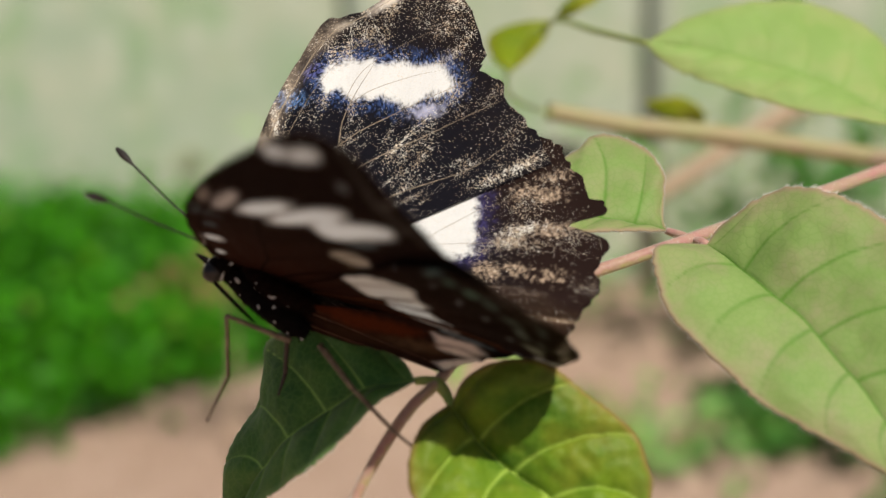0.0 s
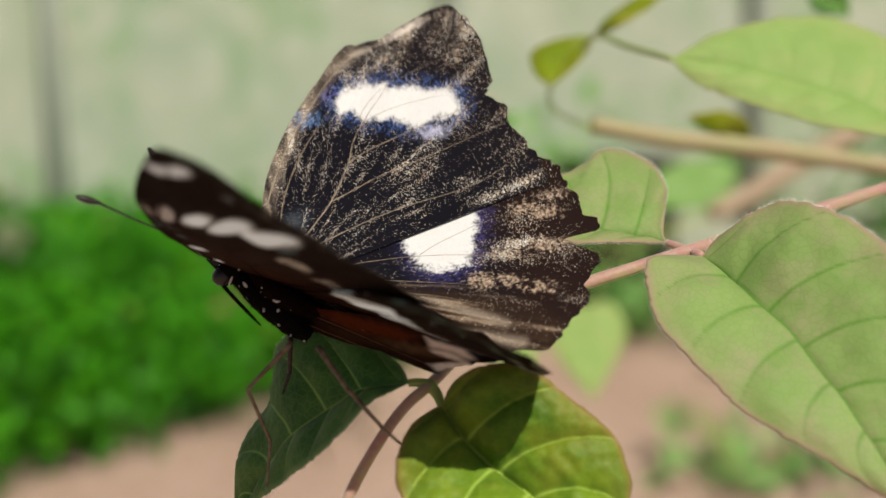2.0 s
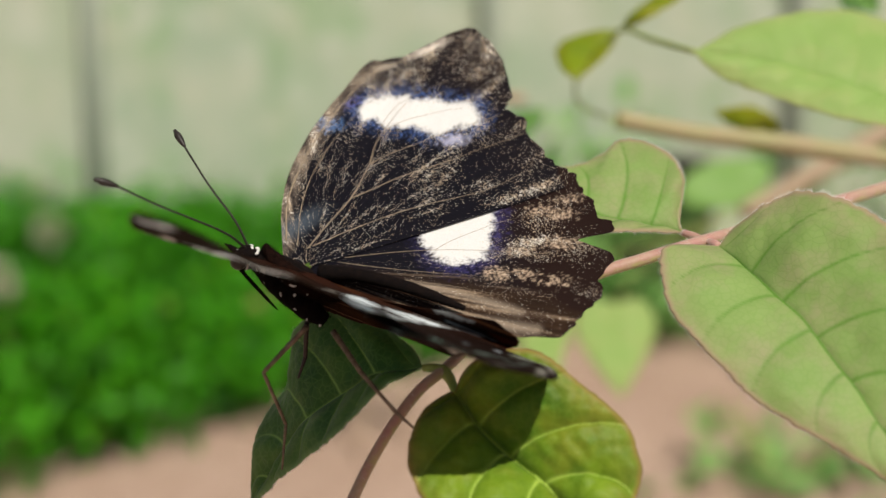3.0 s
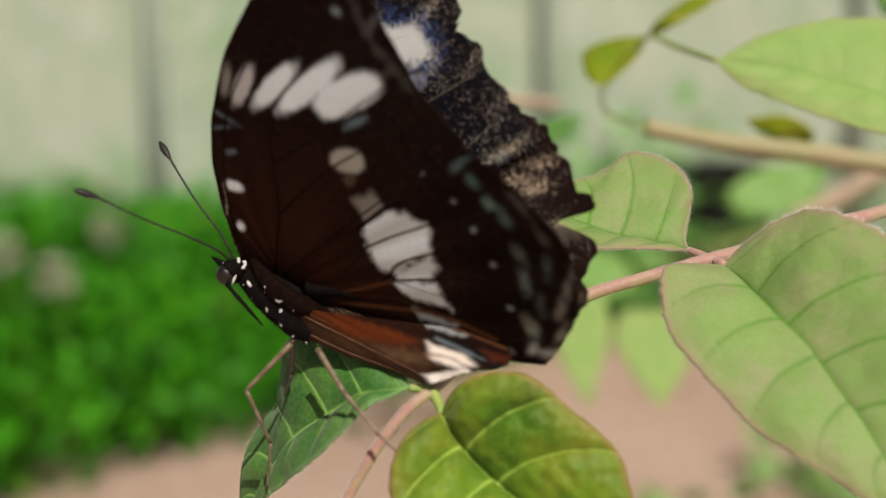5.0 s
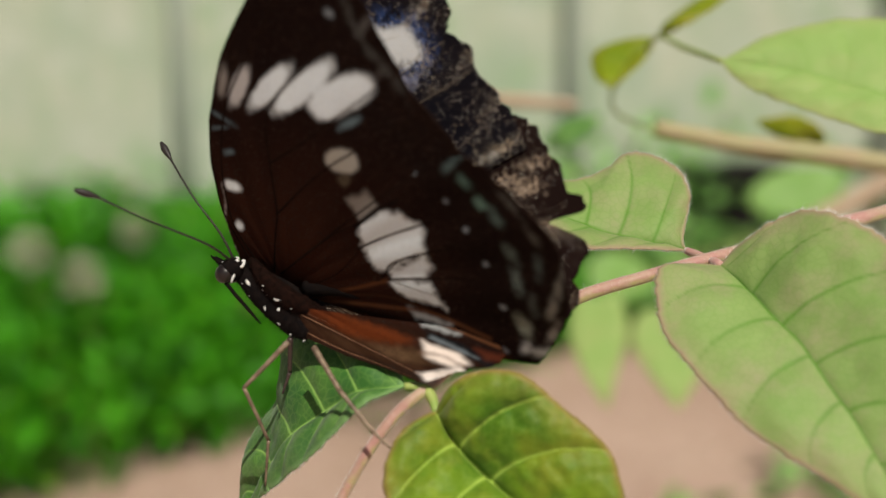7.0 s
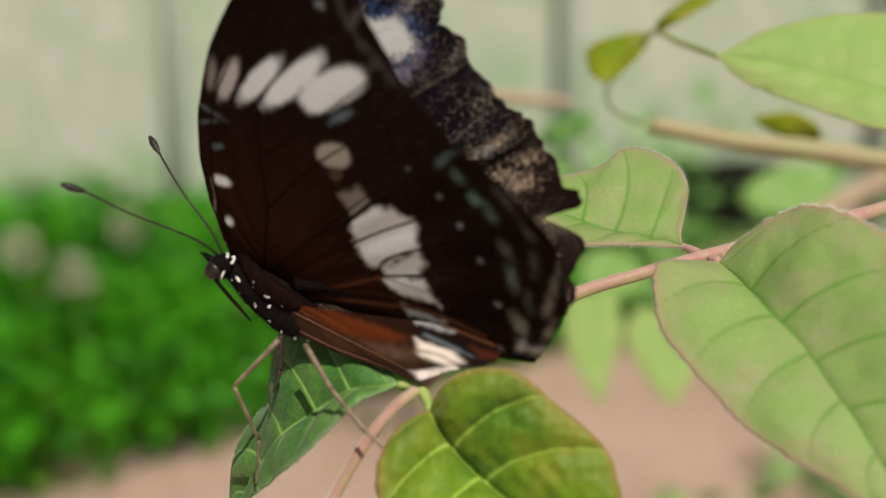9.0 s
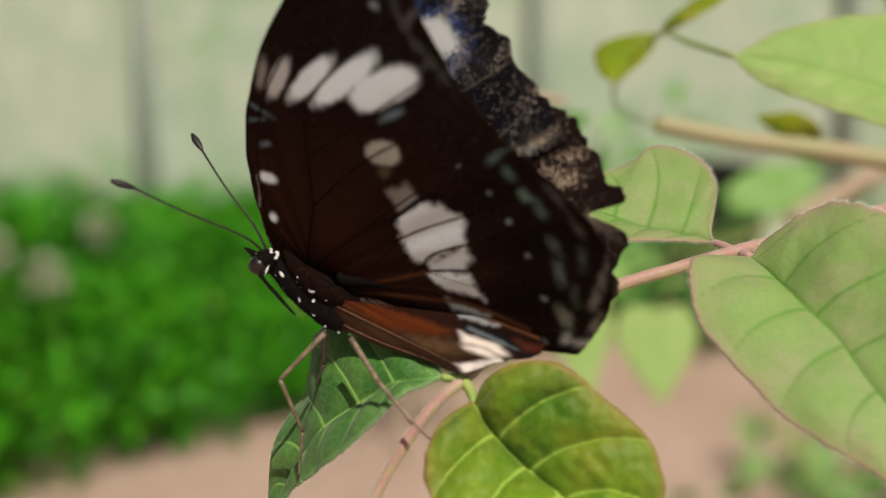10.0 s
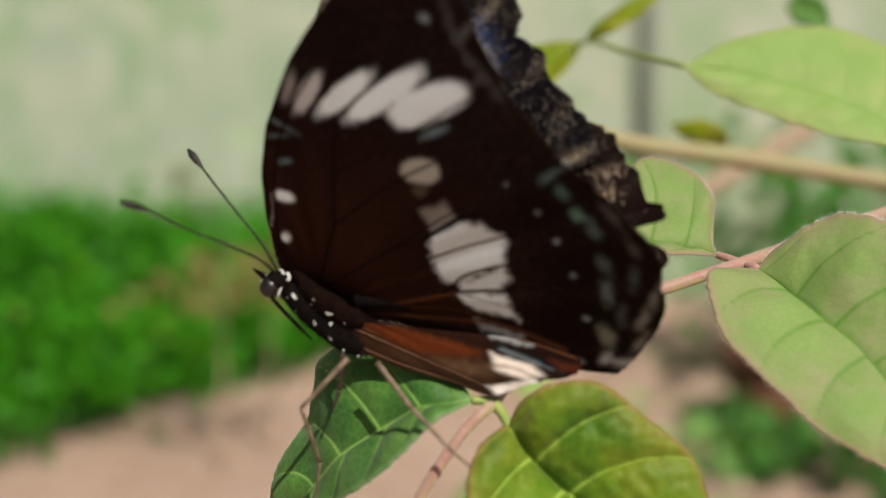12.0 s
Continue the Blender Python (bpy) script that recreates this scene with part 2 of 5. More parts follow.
MAT["pot_brown"] = plain("brown_pot", (0.10, 0.035, 0.02), (0.14, 0.055, 0.03), 20.0, 0.8, 0.3)
MAT["soil"] = plain("soil", (0.03, 0.02, 0.014), (0.06, 0.04, 0.028), 60.0, 0.95, 0.8, 0.1, 0.01)
MAT["flower"] = plain("pale_petals", (0.38, 0.39, 0.27), (0.28, 0.32, 0.19), 60.0, 0.7)
MAT["dry"] = hedge_material("withered_leaves", (0.20, 0.13, 0.05), (0.36, 0.27, 0.12), (0.42, 0.36, 0.14))
MAT["pebble"] = plain("pebble", (0.50, 0.38, 0.31), (0.36, 0.25, 0.20), 30.0, 0.9, 0.4, 0.1, 0.004)


# ---- modelling helpers ----
def link_mesh(name, verts, faces, material, parent=None, label="", smooth=True):
    me = bpy.data.meshes.new(name)
    me.from_pydata([tuple(v) for v in verts], [], [tuple(f) for f in faces])
    if smooth:
        me.polygons.foreach_set("use_smooth", [True] * len(me.polygons))
    me.materials.append(material)
    me.update()
    ob = new(name, me)
    ob.parent = parent
    if label:
        tagged(ob, label)
    return ob


def part(name, bm, material, parent, label=""):
    """One bmesh as one mesh object under a thing or a part."""
    me = bpy.data.meshes.new(name)
    bm.to_mesh(me)
    bm.free()
    me.materials.append(material)
    me.polygons.foreach_set("use_smooth", [True] * len(me.polygons))
    ob = new(name, me)
    ob.parent = parent
    if label:
        tagged(ob, label)
    return ob


def thing(name, m, label, category, group="", kind=""):
    ob = new(name)
    ob.empty_display_size = 0.01
    ob.matrix_world = m
    return tagged(ob, label, category, group, kind)


def spline(pts, n):
    """n points evenly along a smooth curve through pts."""
    p = np.array(pts, float)
    if len(p) == 2:
        return p[0] + (p[1] - p[0]) * np.linspace(0, 1, n)[:, None]
    ends = np.vstack([2 * p[0] - p[1], p, 2 * p[-1] - p[-2]])
    dense = []
    for i in range(1, len(ends) - 2):
        a, b, c, d = ends[i - 1:i + 3]
        t = np.linspace(0, 1, 24, endpoint=False)[:, None]
        dense.append(0.5 * (2 * b + (c - a) * t + (2 * a - 5 * b + 4 * c - d) * t**2 + (3 * b - 3 * c + d - a) * t**3))
    dense = np.vstack(dense + [p[-1:]])
    run = np.r_[0, np.cumsum(np.linalg.norm(np.diff(dense, axis=0), axis=1))]
    want = np.linspace(0, run[-1], n)
    return np.stack([np.interp(want, run, dense[:, k]) for k in range(dense.shape[1])], 1)


def tube(pts, radii, sides=10, rings=24, wobble=0.0, seed=0, cap=True):
    """Vertices and faces of a round limb along pts, with radii given at even steps."""
    rng = np.random.RandomState(seed)
    c = spline(pts, rings)
    r = np.interp(np.linspace(0, 1, rings), np.linspace(0, 1, len(radii)), radii)
    tan = np.gradient(c, axis=0)
    tan /= np.linalg.norm(tan, axis=1)[:, None]
    side = np.cross(tan[0], (0.31, 0.22, 0.92))
    side /= np.linalg.norm(side)
    verts, faces = [], []
    for i in range(rings):
        side = side - tan[i] * (side @ tan[i])
        side /= np.linalg.norm(side)
        up = np.cross(tan[i], side)
        for k in range(sides):
            a = 2 * math.pi * k / sides
            verts.append(c[i] + (math.cos(a) * side + math.sin(a) * up) * r[i] * (1 + wobble * rng.randn()))
    for i in range(rings - 1):
        for k in range(sides):
            j = (k + 1) % sides
            faces.append((i * sides + k, i * sides + j, (i + 1) * sides + j, (i + 1) * sides + k))
    if cap:
        faces.append(tuple(range(sides))[::-1])
        faces.append(tuple((rings - 1) * sides + k for k in range(sides)))
    return verts, faces


def limb(name, pts, radii, material, parent, label="", scale=0.001, **kw):
    v, f = tube(np.array(pts, float) * scale, np.array(radii, float) * scale, **kw)
    return link_mesh(name, v, f, material, parent, label)


def float_attr(me, name, values):
    me.attributes.new(name, 'FLOAT', 'POINT').data.foreach_set("value", np.asarray(values, np.float32).ravel())


def blade(name, mid, left, right, material, parent, label="", veins=6, quilt=0.35, camber=0.8, nu=90, nv=22, sweep=0.16, seed=1, ragged=0.12, lumps=0.45, hairs=0, crease=0.8, rib=1.0):
    """A leaf blade in millimetres: a midrib with a margin on each side, quilted between its side veins."""
    rng = np.random.RandomState(seed)
    M, L, R = (spline(c, nu) for c in (mid, left, right))
    tan = np.gradient(M, axis=0)
    N = np.cross(tan, R - L)
    N[0], N[-1] = N[2], N[-3]
    N[1] = N[2]
    N /= np.linalg.norm(N, axis=1)[:, None] + 1e-12
    if N[nu // 2] @ np.array((0, -1, 0.4)) < 0:
        N = -N
    u = np.linspace(0, 1, nu)
    rag = rng.randn(2, nu) * ragged
    rag = (rag + np.roll(rag, 1, 1)) * 0.6
    verts, vein, rim, flush = [], [], [], []
    taper = np.clip(np.minimum(u, 1 - u) * 8, 0, 1)
    for v in np.linspace(-1, 1, 2 * nv + 1):
        a, E = abs(v), L if v < 0 else R
        way = E - M
        length = np.linalg.norm(way, axis=1)[:, None] + 1e-9
        p = M + way * a + way / length * (rag[0 if v < 0 else 1] * taper)[:, None] * a**8
        phase = (u - sweep * a**1.3 + (0.03 if v < 0 else 0.0)) * veins
        saw = phase - np.floor(phase)
        bulge = np.sin(np.pi * saw)**crease * (4 * a * (1 - a))**0.7 * quilt
        rise = camber * np.sin(np.pi * a * 0.9) + bulge - 0.35 * quilt * np.exp(-(a * length[:, 0] / 0.5)**2)
        ripple = np.array([noise.noise((q[0] * 0.22, q[1] * 0.22, q[2] * 0.22 + seed)) for q in p]) * lumps * min(1.0, 2.5 * (1 - a) + 0.3)
        ripple += np.array([noise.noise((q[0] * 0.7, q[1] * 0.7, q[2] * 0.7 + seed + 9)) for q in p]) * quilt * 0.22 * min(1.0, 6 * a)
        p = p + N * ((rise + ripple) * taper)[:, None]
        verts.append(p)
        span = length[:, 0]
        pitch = np.linalg.norm(M[-1] - M[0]) / veins
        d = np.minimum(saw, 1 - saw) * pitch
        w = 0.20 * rib * (1.2 - a)
        side = np.exp(-(d / w)**2) * (a > 0.02) * (u > 0.03)
        main = np.exp(-(a * span / (0.26 * rib * (1.15 - u)))**2)
        vein.append(np.clip(np.maximum(side * 0.9, main), 0, 1))
        flush.append(np.clip(1 - (1 - a) * np.maximum(span, 1.0) / 5.0, 0, 1))
        rim.append(np.clip(1 - (1 - a) * np.maximum(span, 1.0) / 0.8, 0, 1)**0.7 * 0.9)
    verts = np.concatenate(verts) * 0.001
    cols = 2 * nv + 1
    faces = [(c * nu + i, c * nu + i + 1, (c + 1) * nu + i + 1, (c + 1) * nu + i) for c in range(cols - 1) for i in range(nu - 1)]
    ob = link_mesh(name, verts, faces, material, parent, label)
    float_attr(ob.data, "vein", np.concatenate(vein))
    float_attr(ob.data, "rim", np.concatenate(rim))
    float_attr(ob.data, "flush", np.concatenate(flush))
    sol = ob.modifiers.new("thickness", 'SOLIDIFY')
    sol.thickness, sol.offset = 0.00025, 0.0
    if hairs:
        rim_pts = np.vstack([verts[:nu], verts[-nu:]])
        out = np.vstack([L - M, R - M])
        out = out / (np.linalg.norm(out, axis=1)[:, None] + 1e-9)
        pick = rng.randint(0, len(rim_pts) - 1, hairs)
        mixed = rng.rand(hairs, 1)
        root = rim_pts[pick] * (1 - mixed) + rim_pts[pick + 1] * mixed
        ok = np.linalg.norm(rim_pts[pick + 1] - rim_pts[pick], axis=1) < 0.003
        fuzz("hairs", root[ok], out[pick][ok], 0.00045, ob, rng)
    return ob


def fuzz(name, roots, ways, length, parent, rng):
    """Fine pale hairs as one mesh of slim three-sided spikes."""
    n = len(roots)
    ways = ways + rng.randn(n, 3) * 0.35
    tips = roots + ways * length * (0.5 + rng.rand(n, 1))
    r = 0.000018
    off = np.array([(r, 0, 0), (-0.5 * r, 0.87 * r, 0), (-0.5 * r, -0.4 * r, 0.8 * r)])
    v = np.concatenate([np.stack([roots + o for o in off], 1), tips[:, None]], 1).reshape(-1, 3)
    k = np.arange(n)[:, None] * 4
    f = np.concatenate([k + np.array(t) for t in ((0, 1, 3), (1, 2, 3), (2, 0, 3))]).tolist()
    tagged(link_mesh(name, v, f, MAT["hair"], parent, "fine white hairs"), kind="stuff")


def leaf_cloud(name, centres, sizes, material, parent=None, label="", seed=3, up=0.5, width=0.55):
    """Many small folded leaves as one mesh."""
    rng = np.random.RandomState(seed)
    n = len(centres)
    way = rng.randn(n, 3)
    way /= np.linalg.norm(way, axis=1)[:, None]
    nor = rng.randn(n, 3) * (1 - up) + np.array((0, -0.3, 1.0)) * up
    side = np.cross(nor, way)
    side /= np.linalg.norm(side, axis=1)[:, None]
    nor = np.cross(way, side)
    s = np.asarray(sizes)[:, None]
    shape = [(0, 0, 0), (0.35, -width * 0.5, 0.10), (0.75, -width * 0.33, 0.06), (1, 0, -0.06), (0.75, width * 0.33, 0.06), (0.35, width * 0.5, 0.10), (0.5, 0, 0.0)]
    verts = np.stack([centres + s * (a * way + b * side + c * nor) for a, b, c in shape], 1).reshape(-1, 3)
    tri = [(0, 1, 6), (1, 2, 6), (2, 3, 6), (3, 4, 6), (4, 5, 6), (5, 0, 6)]
    base = np.arange(n)[:, None] * 7
    faces = np.concatenate([base + np.array(t) for t in tri]).tolist()
    return link_mesh(name, verts.tolist(), faces, material, parent, label, smooth=False)


def turned(name, profile, material, parent, label="", sides=40):
    """A body of revolution from (radius, height) steps."""
    verts, faces = [], []
    for r, z in profile:
        verts += [(r * math.cos(2 * math.pi * k / sides), r * math.sin(2 * math.pi * k / sides), z) for k in range(sides)]
    for i in range(len(profile) - 1):
        for k in range(sides):
            j = (k + 1) % sides
            faces.append((i * sides + k, i * sides + j, (i + 1) * sides + j, (i + 1) * sides + k))
    return link_mesh(name, verts, faces, material, parent, label)


# ---- setting: ground, wall, posts ----
def build_ground():
    n = 60
    near = np.linspace(-1, 1, n)
    xs = np.sign(near) * (np.abs(near)**3 * 400 + np.abs(near) * 4)
    verts = [(x, y + 2, 0.012 * noise.noise((x * 1.7, y * 1.7, 0))) for y in xs for x in xs]
    faces = [(j * n + i, j * n + i + 1, (j + 1) * n + i + 1, (j + 1) * n + i) for j in range(n - 1) for i in range(n - 1)]
    ob = link_mesh("ground", verts, faces, MAT["ground"])
    tagged(ob, "pinkish brown packed bare earth", "ground", kind="structure")


def build_wall():
    bm = bmesh.new()
    bmesh.ops.create_cube(bm, size=1, matrix=Matrix.Translation((1.0, 3.45, 1.3)) @ Matrix.Diagonal((14, 0.18, 2.6, 1)))
    bmesh.ops.bevel(bm, geom=bm.edges[:], offset=0.01, segments=2, affect='EDGES')
    wall = part("wall_north", bm, MAT["wall"], None, "pale grey-green rendered wall with mossy stains")
    wall.data.polygons.foreach_set("use_smooth", [False] * len(wall.data.polygons))
    tagged(wall, category="wall", kind="structure")
    for x in (-2.55, -1.62, -0.69, 0.32, 1.13, 2.05, 2.98):
        v, f = tube([(x, 3.325, -0.02), (x, 3.325, 1.3), (x, 3.325, 2.55)], [0.026, 0.026, 0.026], sides=16, rings=4)
        link_mesh("post", v, f, MAT["post"], wall, "grey metal post against the wall")


build_ground()
build_wall()


# ---- the hedge along the wall ----
def build_hedge():
    rng = np.random.RandomState(11)
    pts, size = [], []
    # the front of the hedge runs slantwise, away to the right
    a, b = np.array((-1.35, 1.22)), np.array((1.10, 3.72))
    way = (b - a) / np.linalg.norm(b - a)
    back = np.array((-way[1], way[0]))
    for _ in range(1500):
        f = rng.rand()
        base = a + (b - a) * f
        deep = rng.rand()**1.4 * 1.0
        at = base + back * deep
        top = np.clip(0.755 - 0.150 * at[1], 0.2, 0.50) * (0.86 + 0.22 * rng.rand()) * (0.42 + 0.58 * min(1, deep * 5 + 0.1))
        h = top * (0.05 + 0.95 * rng.rand()**0.7)
        if at[1] > 3.26:
            continue
        k = 44
        pts.append(np.array((*at, h)) + rng.randn(k, 3) * (0.045, 0.045, 0.032))
        size.append(0.018 + 0.024 * rng.rand(k))
    pts = np.concatenate(pts)
    size = np.concatenate(size)
    keep = (pts[:, 2] > 0.005) & (pts[:, 1] < 3.30)
    ob = leaf_cloud("hedge", pts[keep], size[keep], MAT["hedge"], label="dense bright green low hedge in front of the wall", seed=5)
    tagged(ob, category="hedge", kind="stuff")


build_hedge()


# ---- the leafy branch that carries the butterfly (millimetres from its own origin) ----
branch = thing("shrub_branch", pose(0, 0.155, 0.71), "hairy pink-brown shrub stem with paired pale green leaves", "branch")
limb("stem", [(-16.9, -6.3, -26.3), (-12.8, -4.7, -17.6), (-9.2, -4.6, -11.2), (-5.8, -3.8, -6.9), (-2.5, -2.4, -4.5), (4.8, 7.3, -1.4), (16.8, 10.3, 4.1), (25.8, 11.3, 6.8), (34.5, 12.7, 9.0), (48.2, 20.6, 10.7), (63.7, 28.2, 13.4), (81.5, 35.9, 16.7)], [0.75, 0.72, 0.70, 0.72, 1.0, 0.85, 0.82, 0.9, 1.3, 0.95, 0.95, 0.95], MAT["stem"], branch, rings=120, sides=16, wobble=0.012)
limb("stem", [(-19.0, -7.5, -28.0), (-34, -4, -90), (-48, 12, -260), (-55, 25, -500), (-58, 30, -712)], [0.75, 1.1, 2.0, 3.0, 4.0], MAT["stem"], branch, rings=30, sides=12)
rng_stem = np.random.RandomState(8)
stem_line = spline([(-16.9, -6.3, -26.3), (-12.8, -4.7, -17.6), (-9.2, -4.6, -11.2), (-5.8, -3.8, -6.9), (-2.5, -2.4, -4.5), (4.8, 7.3, -1.4), (16.8, 10.3, 4.1), (25.8, 11.3, 6.8), (34.5, 12.7, 9.0), (48.2, 20.6, 10.7), (63.7, 28.2, 13.4), (81.5, 35.9, 16.7)], 400)
pick = rng_stem.randint(20, 390, 2600)
spread = rng_stem.randn(2600, 3)
spread /= np.linalg.norm(spread, axis=1)[:, None]
fuzz("hairs", (stem_line[pick] + spread * 0.9) * 0.001, spread, 0.0004, branch, rng_stem)
big_leaf = blade("leaf", 
    [(35.7, 10.1, 8.6), (38.3, 5.1, 6.4), (40.2, 0.1, 4.1), (42.6, -4.4, 1.7), (44.8, -9.1, -2.0), (47.2, -12.8, -5.7), (49.9, -16.7, -10.9), (52.8, -19.8, -16.6)],
    [(35.7, 10.1, 8.6), (33.1, 9.1, 8.9), (30.7, 8.1, 9.1), (27.9, 6.6, 9.2), (26.6, 5.4, 8.4), (26.2, 2.5, 6.1), (26.6, -1.2, 2.4), (29.0, -4.8, -0.7), (32.2, -8.4, -4.1), (35.1, -10.9, -6.8), (38.8, -13.3, -8.9), (45.3, -17.0, -12.5), (49.7, -18.5, -15.2), (52.8, -19.8, -16.6)],
    [(35.7, 10.1, 8.6), (37.8, 10.5, 10.9), (41.0, 8.9, 13.8), (43.8, 8.2, 15.5), (45.8, 6.4, 16.4), (48.5, 3.3, 16.2), (51.7, 0.5, 14.9), (55.2, -3.6, 12.0), (56.7, -9.6, 6.5), (57.5, -14.1, -1.7), (56.0, -17.6, -9.9), (52.8, -19.8, -16.6)],
    MAT["leaf_pale"], branch, "broad pale green leaf with a pink-tinged margin", veins=6.3, quilt=0.30, camber=0.5, nu=150, nv=40, seed=2, hairs=3600, rib=1.2)
limb("petiole", [(34.8, 12.1, 8.9), (35.3, 11.1, 8.8), (35.7, 10.1, 8.6)], [0.5, 0.7, 0.6], MAT["stem"], big_leaf, rings=8)
small_leaf = blade("leaf", 
    [(32.2, 15.8, 9.6), (26.4, 16.5, 10.8), (20.7, 17.8, 12.0), (14.8, 19.2, 14.2), (9.0, 20.5, 16.2)],
    [(32.2, 15.8, 9.6), (29.9, 14.3, 9.8), (27.2, 13.4, 10.1), (22.7, 12.4, 10.3), (18.4, 12.4, 10.4), (13.3, 14.7, 11.7), (9.0, 20.5, 16.2)],
    [(32.2, 15.8, 9.6), (31.8, 16.6, 11.0), (33.1, 20.3, 14.8), (33.4, 21.7, 16.9), (32.8, 25.1, 19.0), (30.8, 27.4, 20.5), (28.1, 29.0, 21.3), (25.4, 29.5, 21.1), (22.9, 28.2, 19.3), (19.3, 26.9, 18.0), (13.9, 23.8, 17.4), (9.0, 20.5, 16.2)],
    MAT["leaf_pale"], branch, "small rounded pale green leaf", veins=5.3, quilt=0.42, camber=0.3, nu=110, nv=32, seed=3, hairs=2600, rib=1.2)
limb("petiole", [(34.4, 12.7, 9.1), (33.3, 14.2, 9.3), (32.2, 15.8, 9.6)], [0.5, 0.65, 0.5], MAT["stem"], small_leaf, rings=8)
low_leaf = blade("leaf", 
    [(-1.3, -5.4, -6.6), (1.3, -7.4, -10.2), (4.0, -8.8, -12.8), (6.0, -10.0, -14.2), (9.2, -12.6, -16.2), (14.1, -17.5, -20.7)],
    [(-1.3, -5.4, -6.6), (-2.4, -5.9, -6.7), (-5.1, -7.7, -8.0), (-6.7, -9.6, -10.1), (-7.3, -11.0, -12.4), (-7.0, -12.4, -14.8), (-4.5, -16.0, -18.0), (2.6, -18.5, -20.7), (8.9, -19.0, -21.1), (14.1, -17.5, -20.7)],
    [(-1.3, -5.4, -6.6), (-0.0, -5.6, -3.7), (2.0, -7.0, -1.7), (4.6, -8.0, -0.6), (7.9, -8.8, -0.5), (10.5, -9.5, -1.8), (13.1, -10.3, -4.0), (16.4, -11.5, -6.6), (19.0, -12.4, -9.1), (20.0, -13.5, -12.1), (20.4, -14.5, -14.5), (18.7, -16.2, -17.9), (14.1, -17.5, -20.7)],
    MAT["leaf_young"], branch, "glossy yellow-green quilted leaf", ragged=0.04, veins=4.6, quilt=1.5, camber=0.4, nu=150, nv=44, seed=4, sweep=0.2, crease=0.55, rib=1.2)
limb("petiole", [(-2.5, -2.5, -4.6), (-1.7, -3.7, -5.5), (-1.3, -5.4, -6.6)], [0.8, 0.65, 0.5], MAT["stem_green"], low_leaf, rings=8)
deep_leaf = blade("leaf", 
    [(-5.2, -2.4, -4.2), (-7.3, -2.5, -4.5), (-11.6, -0.7, -5.6), (-15.4, 1.8, -8.7), (-20.0, 4.1, -12.7), (-25.1, 8.7, -21.0), (-28.3, 11.5, -27.9)],
    [(-5.2, -2.4, -4.2), (-6.9, -4.0, -4.6), (-10.3, -5.3, -6.0), (-16.0, -3.9, -12.1), (-20.9, 1.2, -17.6), (-25.1, 6.4, -22.7), (-28.3, 11.5, -27.9)],
    [(-5.2, -2.4, -4.2), (-6.6, 0.4, -2.2), (-11.6, 4.6, 0.2), (-17.4, 9.2, 0.4), (-21.6, 12.4, -2.4), (-22.6, 14.0, -7.4), (-23.4, 14.6, -11.4), (-26.8, 13.6, -16.2), (-28.0, 13.2, -20.6), (-28.3, 11.5, -27.9)],
    MAT["leaf_deep"], branch, "deep green folded leaf under the butterfly", veins=6, quilt=0.5, camber=0.2, nu=170, nv=44, seed=5, hairs=1500, rib=0.75)
limb("petiole", [(-2.5, -2.5, -4.6), (-3.9, -2.4, -4.2), (-5.2, -2.4, -4.2)], [0.8, 0.6, 0.5], MAT["stem_green"], deep_leaf, rings=8)

# ---- the branch behind it ----
upper = thing("background_branch", pose(0, 0.155, 0.71), "out-of-focus branch with yellow-green leaves", "branch")
limb("twig", [(46.9, 138.1, 16.2), (64.8, 137.4, 12.8), (81.5, 137.1, 10.8), (100.6, 136.6, 8.1), (130.4, 135.8, 3.6)], [2.0, 2.1, 2.5, 2.2, 2.2], MAT["twig"], upper, rings=40, sides=14, wobble=0.02)
limb("twig", [(-0.7, 267.0, 14.8), (21.4, 267.0, 14.5), (41.7, 266.8, 13.2)], [2.3, 2.3, 1.6], MAT["twig_brown"], upper, rings=14, sides=12)
limb("twig", [(153.6, 388.6, -44.6), (173.0, 390.3, -35.0), (189.4, 391.9, -25.5), (233.3, 396.1, -1.7)], [4.0, 4.5, 4.5, 5.0], MAT["twig_brown"], upper, rings=20, sides=12)
limb("twig", [(81.5, 137.1, 11.1), (66.5, 138.7, 11.5), (48.7, 136.5, 15.2), (37.7, 135.9, 19.9), (36.5, 134.5, 25.4)], [0.6, 0.45, 0.4, 0.35, 0.35], MAT["stem_green"], upper, rings=30)
limb("twig", [(36.5, 134.5, 25.4), (40.4, 129.0, 30.3), (44.5, 124.1, 36.7), (46.1, 100.2, 35.0), (47.7, 72.4, 33.2)], [0.5, 0.5, 0.6, 0.6, 0.5], MAT["stem_green"], upper, rings=30)
limb("twig", [(88.7, 57.1, 19.4), (100.4, 69.1, 14.5), (129.3, 107.3, 6.7)], [0.6, 0.8, 1.0], MAT["stem"], upper, rings=12)
limb("twig", [(124.7, 135.3, 3.9), (167.6, 139.2, -7.1), (205, 150, -90), (212, 156, -400), (214, 158, -712)], [2.2, 2.6, 4, 6, 8], MAT["twig_brown"], upper, rings=30, sides=12)
